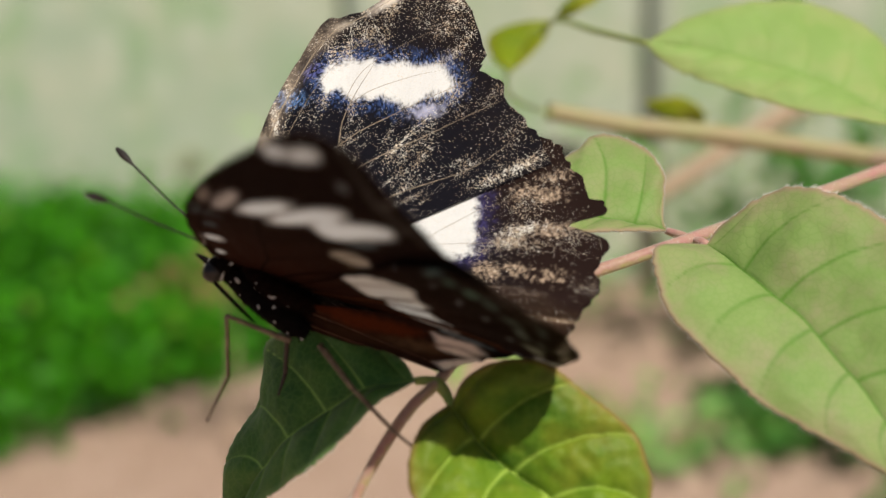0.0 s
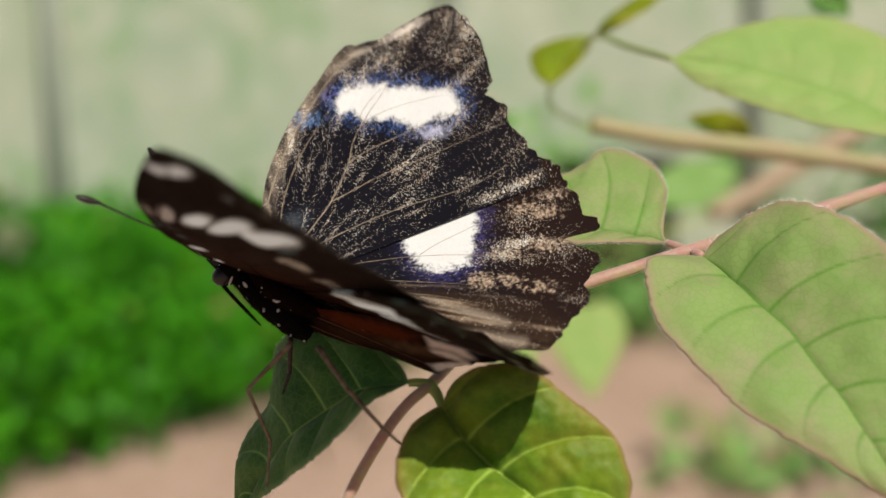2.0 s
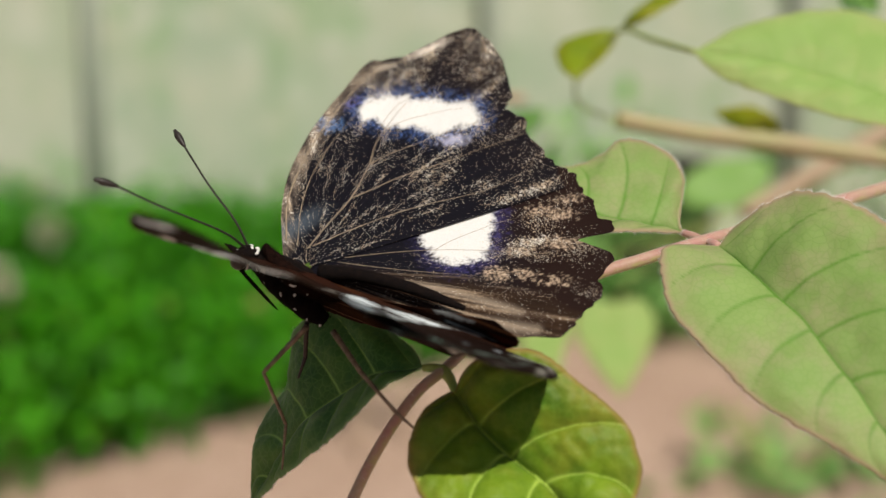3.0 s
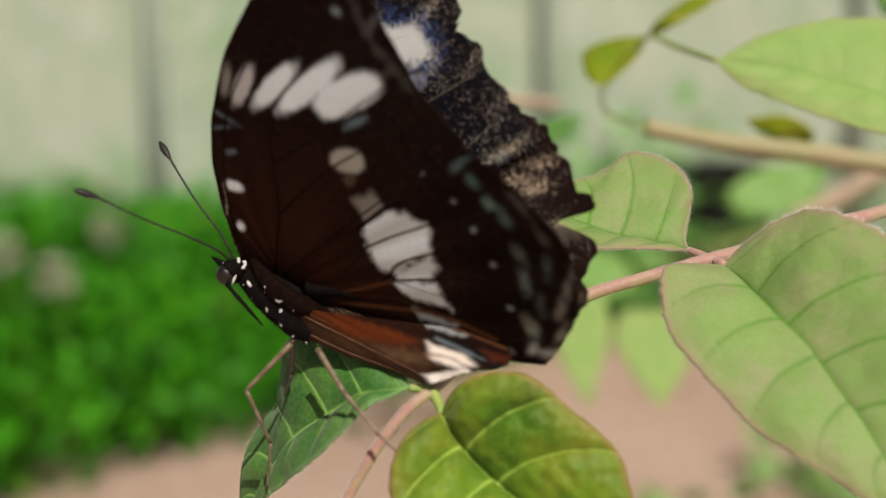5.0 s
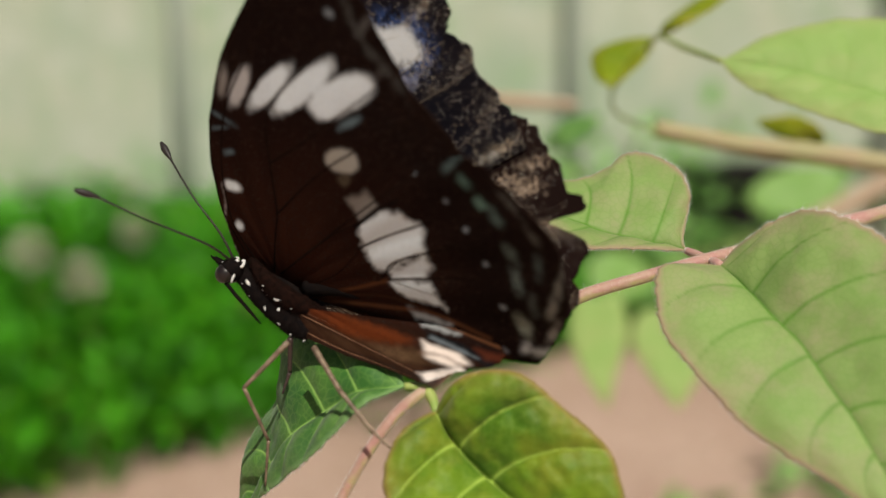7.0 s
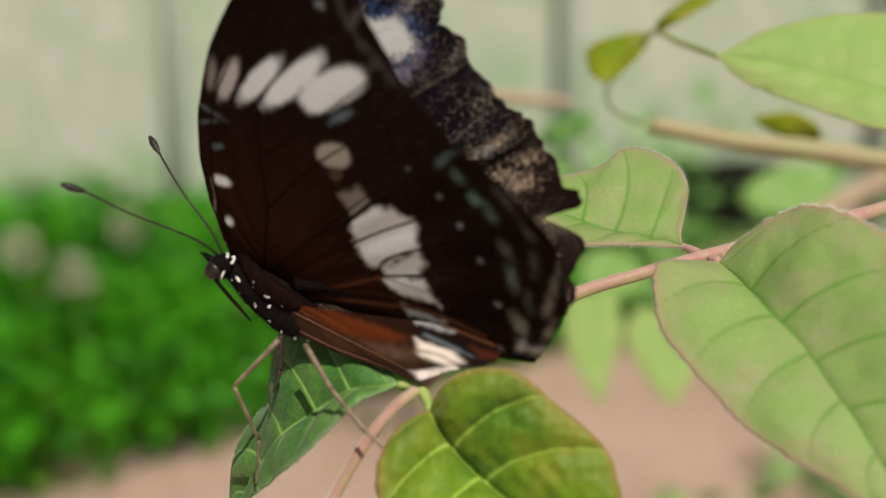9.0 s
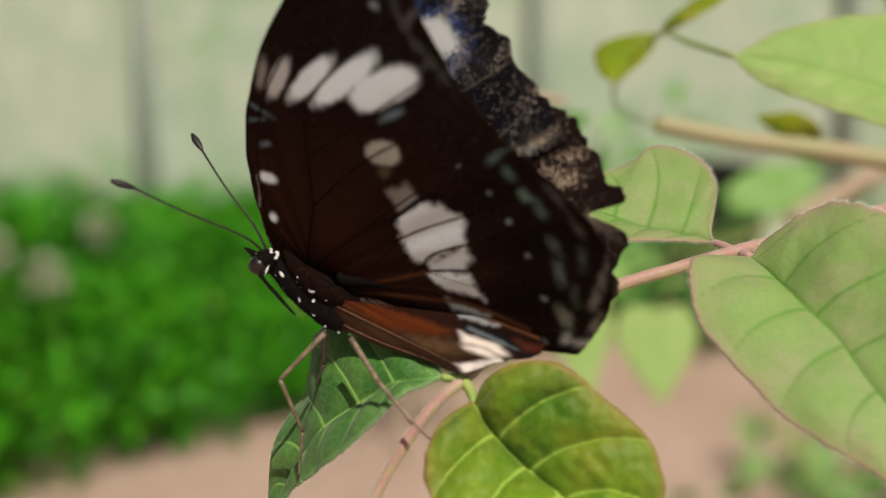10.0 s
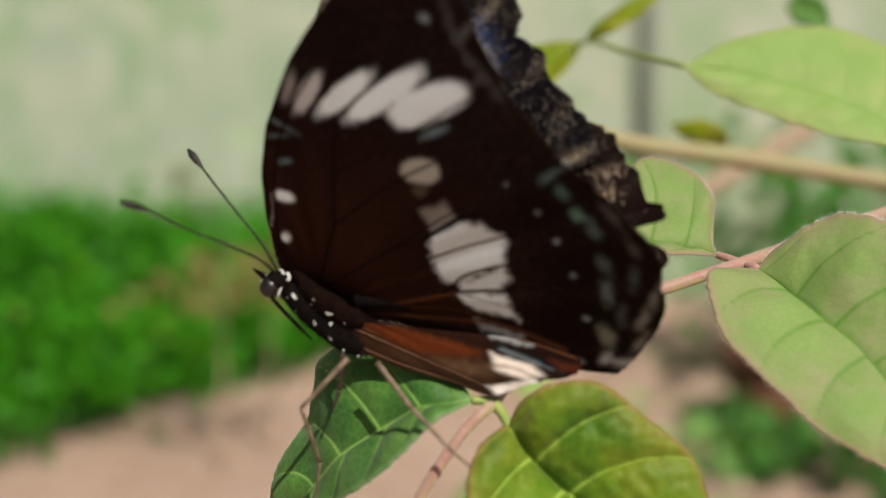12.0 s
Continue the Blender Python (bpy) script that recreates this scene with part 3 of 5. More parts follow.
blade("leaf", 
    [(88.7, 57.1, 19.4), (80.9, 60.8, 24.5), (72.6, 65.1, 28.2), (60.1, 69.4, 31.7), (47.7, 72.4, 33.2)],
    [(88.7, 57.1, 19.4), (93.7, 64.8, 26.6), (88.8, 71.0, 35.5), (77.7, 74.5, 40.1), (69.2, 75.5, 40.2), (63.3, 75.3, 39.3), (56.3, 74.9, 37.4), (51.1, 73.6, 34.9), (47.7, 72.4, 33.2)],
    [(88.7, 57.1, 19.4), (83.4, 54.4, 19.7), (79.2, 55.5, 20.5), (73.1, 57.5, 21.4), (66.0, 61.4, 23.2), (59.1, 64.7, 25.7), (53.2, 68.7, 28.0), (49.3, 71.1, 30.9), (47.7, 72.4, 33.2)],
    MAT["leaf_soft"], upper, "large pale green leaf", veins=7, quilt=0.3, camber=0.6, nu=110, nv=26, seed=6)
blade("leaf", 
    [(45.8, 132.2, 36.6), (40.5, 130.6, 33.2), (35.1, 123.9, 25.9)],
    [(45.8, 132.2, 36.6), (39.6, 134.2, 36.1), (33.4, 133.9, 34.1), (31.4, 131.3, 31.1), (32.4, 126.4, 27.4), (35.1, 123.9, 25.9)],
    [(45.8, 132.2, 36.6), (43.5, 127.3, 33.0), (39.1, 124.5, 28.8), (35.1, 123.9, 25.9)],
    MAT["leaf_yellow"], upper, "small yellow-green leaf hanging down", veins=5, quilt=0.2, camber=0.4, nu=40, nv=12, seed=7)
blade("leaf", 
    [(44.5, 124.1, 36.7), (48.1, 118.4, 40.2), (55.9, 123.3, 44.4), (63.7, 126.1, 48.3)],
    [(44.5, 124.1, 36.7), (47.3, 124.8, 40.5), (55.2, 125.6, 45.6), (63.7, 126.1, 48.3)],
    [(44.5, 124.1, 36.7), (48.7, 118.1, 38.6), (55.9, 120.0, 43.0), (63.7, 126.1, 48.3)],
    MAT["leaf_yellow"], upper, "narrow young yellow-green leaf", veins=5, quilt=0.1, camber=0.3, nu=40, nv=10, seed=8)
blade("leaf", 
    [(88.1, 150.6, 10.4), (80.4, 143.0, 15.9), (70.2, 139.1, 18.0)],
    [(88.1, 150.6, 10.4), (88.1, 147.0, 14.3), (80.4, 143.5, 18.5), (70.2, 139.1, 18.0)],
    [(88.1, 150.6, 10.4), (79.6, 144.1, 12.6), (73.4, 141.2, 15.2), (70.2, 139.1, 18.0)],
    MAT["leaf_yellow"], upper, "small yellowing leaf", veins=5, quilt=0.2, camber=0.4, nu=40, nv=10, seed=9)
blade("leaf", 
    [(52.4, 286.2, 8.5), (43.2, 280.5, 4.5), (32.3, 274.2, -1.9)],
    [(52.4, 286.2, 8.5), (41.7, 286.1, 7.9), (34.6, 280.2, 3.2), (32.3, 274.2, -1.9)],
    [(52.4, 286.2, 8.5), (47.4, 275.1, 2.7), (39.8, 264.4, -0.4), (32.3, 274.2, -1.9)],
    MAT["leaf_deep"], upper, "small green leaf", veins=5, quilt=0.2, camber=0.4, nu=40, nv=10, seed=10)
for shape, tone in ((
    (
    [(187.5, 546.2, -37.3), (191.0, 539.8, -50.6), (191.2, 533.3, -64.5)],
    [(187.5, 546.2, -37.3), (170.6, 543.8, -44.6), (162.1, 539.4, -55.0), (171.0, 535.2, -63.0), (191.2, 533.3, -64.5)],
    [(187.5, 546.2, -37.3), (206.6, 545.1, -37.5), (216.3, 541.4, -44.2), (208.8, 536.5, -55.4), (191.2, 533.3, -64.5)]), "leaf_far"), (
    (
    [(91.7, 498.6, -77.0), (88.2, 492.5, -88.9), (82.9, 486.4, -100.0)],
    [(91.7, 498.6, -77.0), (79.7, 497.5, -77.0), (71.1, 494.0, -82.4), (72.7, 489.5, -91.8), (82.9, 486.4, -100.0)],
    [(91.7, 498.6, -77.0), (101.8, 496.3, -83.7), (104.3, 492.2, -92.5), (95.9, 488.3, -98.9), (82.9, 486.4, -100.0)]), "leaf_far")):
    blade("leaf", *shape, MAT[tone], upper, "soft light green leaf", veins=5, quilt=0.2, camber=0.4, nu=40, nv=12, seed=13)
for x, y, z, wide, tall, turn in ((90.4, 344.5, -93.5, 17.0, 35.0, 0.1), (60.0, 341.7, -90.0, 12.0, 40.0, 0.6)):
    hung = blade("leaf",
        [(x, y + 9.0, z + 0.5 * tall), (x + turn, y, z), (x + 4 * turn, y - 9.0, z - 0.5 * tall)],
        [(x, y + 9.0, z + 0.5 * tall), (x - 0.7 * wide, y + 10.0, z + 0.52 * tall), (x - wide, y + 5.0, z + 0.2 * tall), (x - 0.55 * wide, y - 2.5, z - 0.18 * tall), (x + 4 * turn, y - 9.0, z - 0.5 * tall)],
        [(x, y + 9.0, z + 0.5 * tall), (x + 0.7 * wide, y + 10.0, z + 0.52 * tall), (x + wide, y + 5.0, z + 0.2 * tall), (x + 0.55 * wide, y - 2.5, z - 0.18 * tall), (x + 4 * turn, y - 9.0, z - 0.5 * tall)],
        MAT["leaf_soft"], upper, "light green heart-shaped leaf hanging down", veins=5, quilt=0.3, camber=0.6, nu=40, nv=12, seed=14)
    limb("petiole", [(x, y + 9.0, z + 0.5 * tall), (0.5 * x + 65, 368.0, -58.0), (153.6, 388.6, -44.6)], [0.4, 0.5, 0.7], MAT["stem_green"], hung, rings=14)
blade("leaf", 
    [(107.5, 136.8, 40.6), (106.0, 142.8, 43.8), (101.6, 149.1, 45.8)],
    [(107.5, 136.8, 40.6), (108.7, 142.8, 46.5), (105.7, 149.0, 49.2), (101.6, 149.1, 45.8)],
    [(107.5, 136.8, 40.6), (103.6, 137.6, 40.8), (101.4, 143.3, 41.8), (101.6, 149.1, 45.8)],
    MAT["leaf_deep"], upper, "small dark green leaf", veins=5, quilt=0.2, camber=0.4, nu=40, nv=10, seed=12)


# ---- the butterfly ----
# Its own space: x along the body towards the tail, y up from the back, z towards the near side; millimetres in the lists.
AX, UP, OUT = Vector((0.90863, -0.36049, -0.21078)), Vector((0.28501, 0.16645, 0.94396)), Vector((-0.30521, -0.91779, 0.25398))
BODY = Matrix.Translation((-0.01591, 0.16071, 0.71249)) @ Matrix((AX, UP, OUT)).transposed().to_4x4()
butterfly = thing("butterfly", BODY, "worn black butterfly with white bands, perched on a leaf", "butterfly")

HINGE = pose(-0.000221, 0.002543, 0.000544, -0.596, -1.208, -1.76)
FORE = [(-8.6, 1.2), (-10.6, 2.4), (-12.3, 6.5), (-13.4, 12), (-14.3, 18), (-14.1, 25), (-12.8, 32), (-10.5, 39), (-7.3, 46), (-4.5, 51), (-1.8, 54.2),
        (0.8, 53.4), (3.2, 51.5), (5.4, 48.5), (7.4, 45.2), (9.6, 41.6), (12.8, 37.4), (16.4, 33.6), (19.8, 31.0), (22.6, 28.0)]
HIND = [(14.2, 27.7), (17.4, 29.9), (20.5, 31.2), (24.4, 28.4), (27.4, 26.4), (30.2, 23.6), (32.0, 20.2), (33.0, 16), (32.6, 12), (31.4, 8.4), (29.4, 5.2),
        (25.5, 3.4), (22.6, 1.8), (20.0, -1.2), (17.2, -4.6), (14.6, -6.2), (9.5, -6.4), (3.0, -3.8), (-2.5, -0.5)]
HIND_NEAR = HIND[:11] + [(28.6, 4.8), (25.5, 3.9), (22.8, 3.6)]
FORE_FAR = [(-9.0, 3.4), (-10.6, 6.0), (-13.6, 11.5), (-15.5, 17.6), (-16.0, 23.8), (-15.6, 30.1), (-14.5, 36.5), (-13.5, 41.0), (-11.1, 42.6), (-6.6, 47.5), (-2.1, 52.9),
            (1.1, 52.1), (4.2, 49.6), (6.3, 47.3), (7.5, 44.7), (9.3, 41.4), (8.6, 39.3), (12.0, 38.2), (13.4, 35.8), (16.5, 33.6), (18.9, 31.4), (22.0, 28.0)]
HIND_FAR = [(14.2, 27.7), (18.9, 31.4), (21.8, 31.0), (24.1, 28.2), (26.2, 27.0), (27.5, 24.8), (29.9, 23.9), (30.3, 22.6), (27.0, 20.6), (27.1, 19.9), (30.7, 19.5), (31.6, 18.0),
            (31.2, 14.7), (31.9, 11.6), (30.8, 9.0), (30.2, 5.9), (29.1, 4.6), (26.0, 3.6), (22.0, 2.4), (16.0, 1.2), (8.0, 0.6), (-2.0, 0.8)]
FOLD = [(21.0, 8.5), (23.6, 6.2), (24.0, 4.4), (22.4, 1.9), (19.9, 0.0), (17.3, -2.6), (14.8, -5.3), (9.7, -5.0), (4.6, -5.0), (0.5, -4.5), (-3.3, -4.0)]
NEAR_ROOT, FAR_ROOT = np.array((-6.2, 0.8)), np.array((-6.0, 3.6))


def wave(x, y, scale, seed):
    """Smooth noise from -1 to 1 on arrays."""
    out = np.empty(x.shape)
    for i, (a, b) in enumerate(zip(x.ravel(), y.ravel())):
        out.ravel()[i] = noise.noise((a * scale, b * scale, seed * 7.31))
    return out


def inside(poly, x, y):
    """Signed distance to a polygon, positive inside."""
    p = np.array(poly, float)
    best = np.full(x.shape, 1e9)
    odd = np.zeros(x.shape, bool)
    for (ax, ay), (bx, by) in zip(p, np.roll(p, -1, 0)):
        dx, dy = bx - ax, by - ay
        t = np.clip(((x - ax) * dx + (y - ay) * dy) / (dx * dx + dy * dy + 1e-12), 0, 1)
        best = np.minimum(best, np.hypot(x - ax - t * dx, y - ay - t * dy))
        odd ^= ((ay > y) != (by > y)) & (x < dx * (y - ay) / (by - ay + 1e-12) + ax)
    return np.where(odd, best, -best)


def soft(d, width):
    t = np.clip(d / width * 0.5 + 0.5, 0, 1)
    return t * t * (3 - 2 * t)


def oval(x, y, cx, cy, a, b, turn):
    """About the distance inside an ellipse with half axes a, b and its long axis turned by degrees."""
    c, s = math.cos(radians(turn)), math.sin(radians(turn))
    u, v = (x - cx) * c + (y - cy) * s, -(x - cx) * s + (y - cy) * c
    return (1 - (np.abs(u / a)**2.4 + np.abs(v / b)**2.4)**(1 / 2.4)) * min(a, b)


def stroke(x, y, pts):
    """Distance to a smooth line."""
    c = spline(pts, 30)
    best = np.full(x.shape, 1e9)
    for (ax, ay), (bx, by) in zip(c[:-1], c[1:]):
        dx, dy = bx - ax, by - ay
        t = np.clip(((x - ax) * dx + (y - ay) * dy) / (dx * dx + dy * dy + 1e-12), 0, 1)
        best = np.minimum(best, np.hypot(x - ax - t * dx, y - ay - t * dy))
    return best


def sag(x, y):
    """The gentle curve and the pleats of a wing's surface."""
    r = np.hypot(x + 6, y - 4)
    a = np.arctan2(y - 4, x + 6)
    return 0.12 * np.sin(a * 26) * np.clip(r / 30, 0, 1)


def settle(x, y, lift, far):
    """The wing's plan drawn out to its true curved surface: each side of the insect has its own bow."""
    q = y * y / 50
    if far:
        u = 0.7672 + 0.9982 * x - 0.0531 * y + 0.0293 * q
        v = -3.2666 + 0.0174 * x + 1.0964 * y - 0.1171 * q
        bow = 0.00288 * v * v + 0.00117 * u * u
    else:
        u = 0.1557 + 1.0196 * x - 0.0624 * y + 0.0293 * q
        v = -4.3534 + 0.0741 * x + 1.0685 * y - 0.0846 * q
        bow = (-0.0026 if lift < 0 else -0.0009) * v * v + 0.00098 * u * u
    return np.stack([u, v, bow + sag(x, y) + lift], -1)


def wing_grid(outline, root, na, nr, torn, seed):
    """Rays from the root to a finely notched outline."""
    rng = np.random.RandomState(seed)
    edge = spline(outline, 900)
    ang = np.unwrap(np.arctan2(edge[:, 1] - root[1], edge[:, 0] - root[0]))
    rad = np.hypot(edge[:, 0] - root[0], edge[:, 1] - root[1])
    order = np.argsort(ang)
    want = np.linspace(ang.min(), ang.max(), na)
    R = np.interp(want, ang[order], rad[order])
    nick = 1.4 * np.convolve(rng.randn(na + 12), np.hanning(13) / np.hanning(13).sum(), 'same')[6:-6]
    R = R + torn(want, R, nick)
    f = np.linspace(0.02, 1, nr)
    x = root[0] + np.cos(want)[:, None] * R[:, None] * f
    y = root[1] + np.sin(want)[:, None] * R[:, None] * f
    return x, y, f[None, :] * np.ones_like(x)


def under_pattern(x, y, hind):
    """Underside: dark brown with white bars and spots, rufous towards the inner edge."""
    n1, n2, n4 = wave(x, y, 0.9, 1), wave(x, y, 0.12, 2), wave(x, y, 2.2, 6)
    col = np.ones((*x.shape, 3)) * (0.0120, 0.0056, 0.0044)
    warm = np.clip(1.2 - np.hypot(x + 6, y - 6) / 25, 0, 1) * (0.75 + 0.5 * n2)
    col += warm[..., None] * np.array((0.036, 0.0098, 0.0040))

    def lay(mask, c):
        nonlocal col
        col = col * (1 - mask[..., None]) + mask[..., None] * np.array(c)

    white, blue = (0.90, 0.96, 1.0), (0.16, 0.22, 0.25)
    if not hind:
        for cx, cy, a, b, t, c in ((-11.5, 33.1, 2.0, 0.6, 80, (0.30, 0.27, 0.25)), (-9.3, 32.7, 2.9, 0.98, 68, (0.58, 0.56, 0.56)), (-5.2, 33.6, 4.3, 1.2, 52, white),
                                   (-0.8, 34.4, 5.5, 1.42, 46.5, white), (4.1, 34.4, 4.9, 2.1, 36, white), (-4.2, 48.4, 1.25, 1.1, 20, white), (-1.7, 49.2, 1.9, 1.15, 30, white),
                                   (4.2, 25.8, 2.2, 1.6, 18, (0.50, 0.47, 0.42)), (4.4, 23.3, 1.0, 0.7, 40, (0.10, 0.075, 0.05)), (5.3, 31.2, 1.5, 0.45, 38, blue), (2.5, 44.5, 0.55, 0.45, 0, (0.3, 0.33, 0.36)),
                                   (-11.6, 18.2, 1.15, 0.75, -10, white), (-11.4, 12.2, 0.75, 0.55, 70, white), (-11.5, 23.1, 0.7, 0.4, 20, blue), (-12.2, 28.0, 1.3, 0.22, -20, blue),
                                   (-12.4, 26.4, 0.9, 0.2, 20, blue), (6.8, 43.8, 1.3, 0.5, 60, (0.10, 0.09, 0.085)), (9.2, 38.6, 1.2, 0.4, 50, (0.07, 0.06, 0.055))):
            lay(soft(oval(x, y, cx, cy, a, b, t) + 0.16 * n1 + 0.07 * n4, 0.34), c)
        for piece, tone, much in (([(4.6, 20.7), (7.2, 22.4), (8.8, 20.7), (6.2, 17.9)], (0.42, 0.39, 0.36), 0.8), ([(6.0, 17.0), (9.4, 20.5), (11.5, 21.0), (12.5, 18.0), (8.0, 14.0)], white, 1.0)):
            lay(soft(inside(piece, x, y) + 0.30 * n1 + 0.12 * n4, 0.6) * much, tone)
        lay(soft(0.26 - stroke(x, y, [(5.5, 16.9), (7.2, 18.6), (8.9, 20.5), (11.5, 22.8)]), 0.16), (0.008, 0.004, 0.003))
        for k in np.linspace(0, 1, 13):
            lay(soft(oval(x, y, -13.2 + 0.25 * math.sin(k * 9) + 2.2 * max(0, 0.35 - k), 5 + k * 13, 0.40, 0.16, 80) + 0.1 * n1, 0.2) * 0.9, (0.42, 0.38, 0.36))
        for k in np.linspace(0, 1, 9):
            mx, my = 11.6 - 9.4 * k, 37.2 + 13.6 * k - 2.0 * math.sin(k * 3.1)
            lay(soft(oval(x, y, mx, my, 1.1, 0.35, 125) + 0.35 * n1 + 0.2 * n4, 0.5) * 0.7, (0.075, 0.072, 0.066))
        for pts in FORE_VEINS[:5]:
            lay(soft(0.16 - stroke(x, y, pts[0]), 0.2) * 0.6, (0.020, 0.010, 0.006))
    else:
        for piece, tone, much in (([(4.6, 20.7), (7.2, 22.4), (8.6, 20.5), (6.2, 18.3)], (0.42, 0.39, 0.36), 0.75),
                                  ([(6.0, 17.5), (9.0, 20.3), (11.5, 20.9), (14.7, 19.9), (14.9, 16.6), (12.4, 14.0), (10.3, 11.7), (8.1, 11.5), (6.5, 14.1)], white, 1.0),
                                  ([(10.4, 11.8), (14.9, 16.2), (15.6, 14.1), (15.2, 12.4), (10.2, 10.6)], white, 1.0),
                                  ([(9.9, 10.3), (15.5, 11.9), (17.4, 8.6), (13.2, 8.7), (11.0, 8.9)], white, 0.95),
                                  ([(12.2, 7.0), (14.8, 6.9), (18.2, 6.7), (17.4, 5.9), (13.3, 5.9)], (0.45, 0.47, 0.48), 0.8)):
            lay(soft(inside(piece, x, y) + 0.42 * n1 + 0.26 * n4, 0.6) * much, tone)
        for pts, w in (([(5.5, 17.2), (7.2, 18.8), (8.8, 20.5), (11.5, 22.6)], 0.28), ([(5.4, 13.6), (6.8, 14.6), (10.4, 17.3), (13.5, 19.3), (17, 21.6)], 0.13),
                       ([(9.3, 11.0), (10.0, 12.6), (11.7, 14.1), (15.1, 16.2), (19, 18.6)], 0.15), ([(9.0, 10.0), (10.2, 10.6), (15.8, 12.6), (21.8, 14.6)], 0.13)):
            lay(soft(w - stroke(x, y, pts), 0.12) * 0.95, (0.008, 0.004, 0.003))
        rust = [(-5, 2.2), (6, 4.0), (13.5, 4.4), (21.5, 2.4), (20.6, -2), (16, -8), (8, -8), (-2, -6)]
        lay(soft(inside(rust, x, y) + 0.3 * n2, 0.8), (0.034, 0.014, 0.008))
        lay(soft(inside([(-3.5, 2.2), (3, 4.4), (10.0, 4.6), (13.5, 3.6), (12.4, 2.2), (4.0, 1.0)], x, y) + 0.4 * n1, 1.0) * 0.9, (0.030, 0.012, 0.007))
        lay(soft(inside([(-3.0, 2.2), (2.3, 2.9), (7.3, 3.1), (12.6, 2.6), (10.3, -0.5), (3.7, -1.3)], x, y) + 0.6 * n1 + 0.4 * n4, 1.2), (0.135, 0.030, 0.009))
        lay(soft(inside([(-1.5, -1.3), (5.3, -0.7), (13.6, 0.9), (14.8, -2.9), (9.8, -3.9), (3.1, -3.8)], x, y) + 0.5 * n1, 1.4) * 0.9, (0.060, 0.028, 0.014))
        lay(soft(oval(x, y, 11.6, -0.9, 2.6, 1.0, 8) + 0.6 * n1 + 0.3 * n4, 1.2) * 0.6, (0.22, 0.13, 0.07))
        lay(np.clip(n4 * 1.4, 0, 1) * soft(2.0 - y, 1.5) * soft(14.0 - x, 2.0) * 0.4, (0.020, 0.009, 0.006))
        lay(soft(0.30 - stroke(x, y, [(-3.0, 0.2), (5.1, -1.7), (13.1, -3.5)]) + 0.1 * n1, 0.4) * 0.8, (0.025, 0.012, 0.008))
        lay(soft(-4.0 - y + 0.02 * x + 0.3 * n1, 0.8) * 0.8, (0.028, 0.015, 0.010))
        lay(soft(inside([(13.6, 2.9), (18.5, 2.9), (20.2, 1.2), (17.4, -0.5), (14.6, -0.2)], x, y) + 0.35 * n1, 0.7), (0.92, 0.82, 0.76))
        lay(soft(inside([(13.9, -3.7), (19.1, 0.2), (20.0, -0.2), (18.1, -2.3), (15.1, -4.8)], x, y) + 0.3 * n1, 0.5), (0.92, 0.84, 0.80))
        lay(soft(0.35 - stroke(x, y, [(13.8, 0.6), (16.5, 1.2), (19.4, 0.6)]) + 0.2 * n1, 0.4) * 0.5, (0.20, 0.11, 0.07))
        lay(soft(inside([(13.8, 5.4), (18.5, 4.9), (23.6, 3.0), (23.8, 1.4), (18.2, 3.1), (14.2, 3.4)], x, y) + 0.2 * n1, 0.5), (0.012, 0.012, 0.014))
        lay(soft(inside([(14.7, 4.5), (18.5, 3.9), (21.0, 2.9), (17.7, 3.2), (14.5, 3.8)], x, y) + 0.25 * n1, 0.5) * 0.8, (0.26, 0.31, 0.35))
        lay(soft(0.20 - stroke(x, y, [(-3.8, 2.9), (8.0, 7.4), (15.5, 7.4), (23.3, 6.6)]) + 0.05 * n1, 0.3) * 0.5, (0.09, 0.040, 0.020))
        lay(soft(0.22 - stroke(x, y, [(-4.4, 2.8), (3.4, 6.7), (9.6, 10.2)]) + 0.05 * n1, 0.3) * 0.8, (0.15, 0.055, 0.022))
        lay(soft(0.26 - stroke(x, y, [(-4.4, 2.6), (3.0, 4.6), (10.0, 6.2), (15.5, 7.2), (23.3, 6.4)]) + 0.05 * n1, 0.3) * 0.8, (0.13, 0.050, 0.022))
        lay(soft(inside([(20.5, 4.6), (25, 5.4), (26, 4.2), (22, 3.0)], x, y) + 0.3 * n1, 0.9) * 0.8, (0.14, 0.035, 0.018))
        for cx, cy, r in ((13.7, 27.1, 0.34), (17.7, 24.4, 0.34), (20.3, 21.3, 0.40), (22.7, 17.1, 0.40), (25.0, 11.7, 0.50), (25.3, 5.4, 0.55)):
            lay(soft(oval(x, y, cx, cy, r * 0.8, r * 0.8, 0) + 0.12 * n4, 0.36) * 0.7, (0.40, 0.44, 0.48))
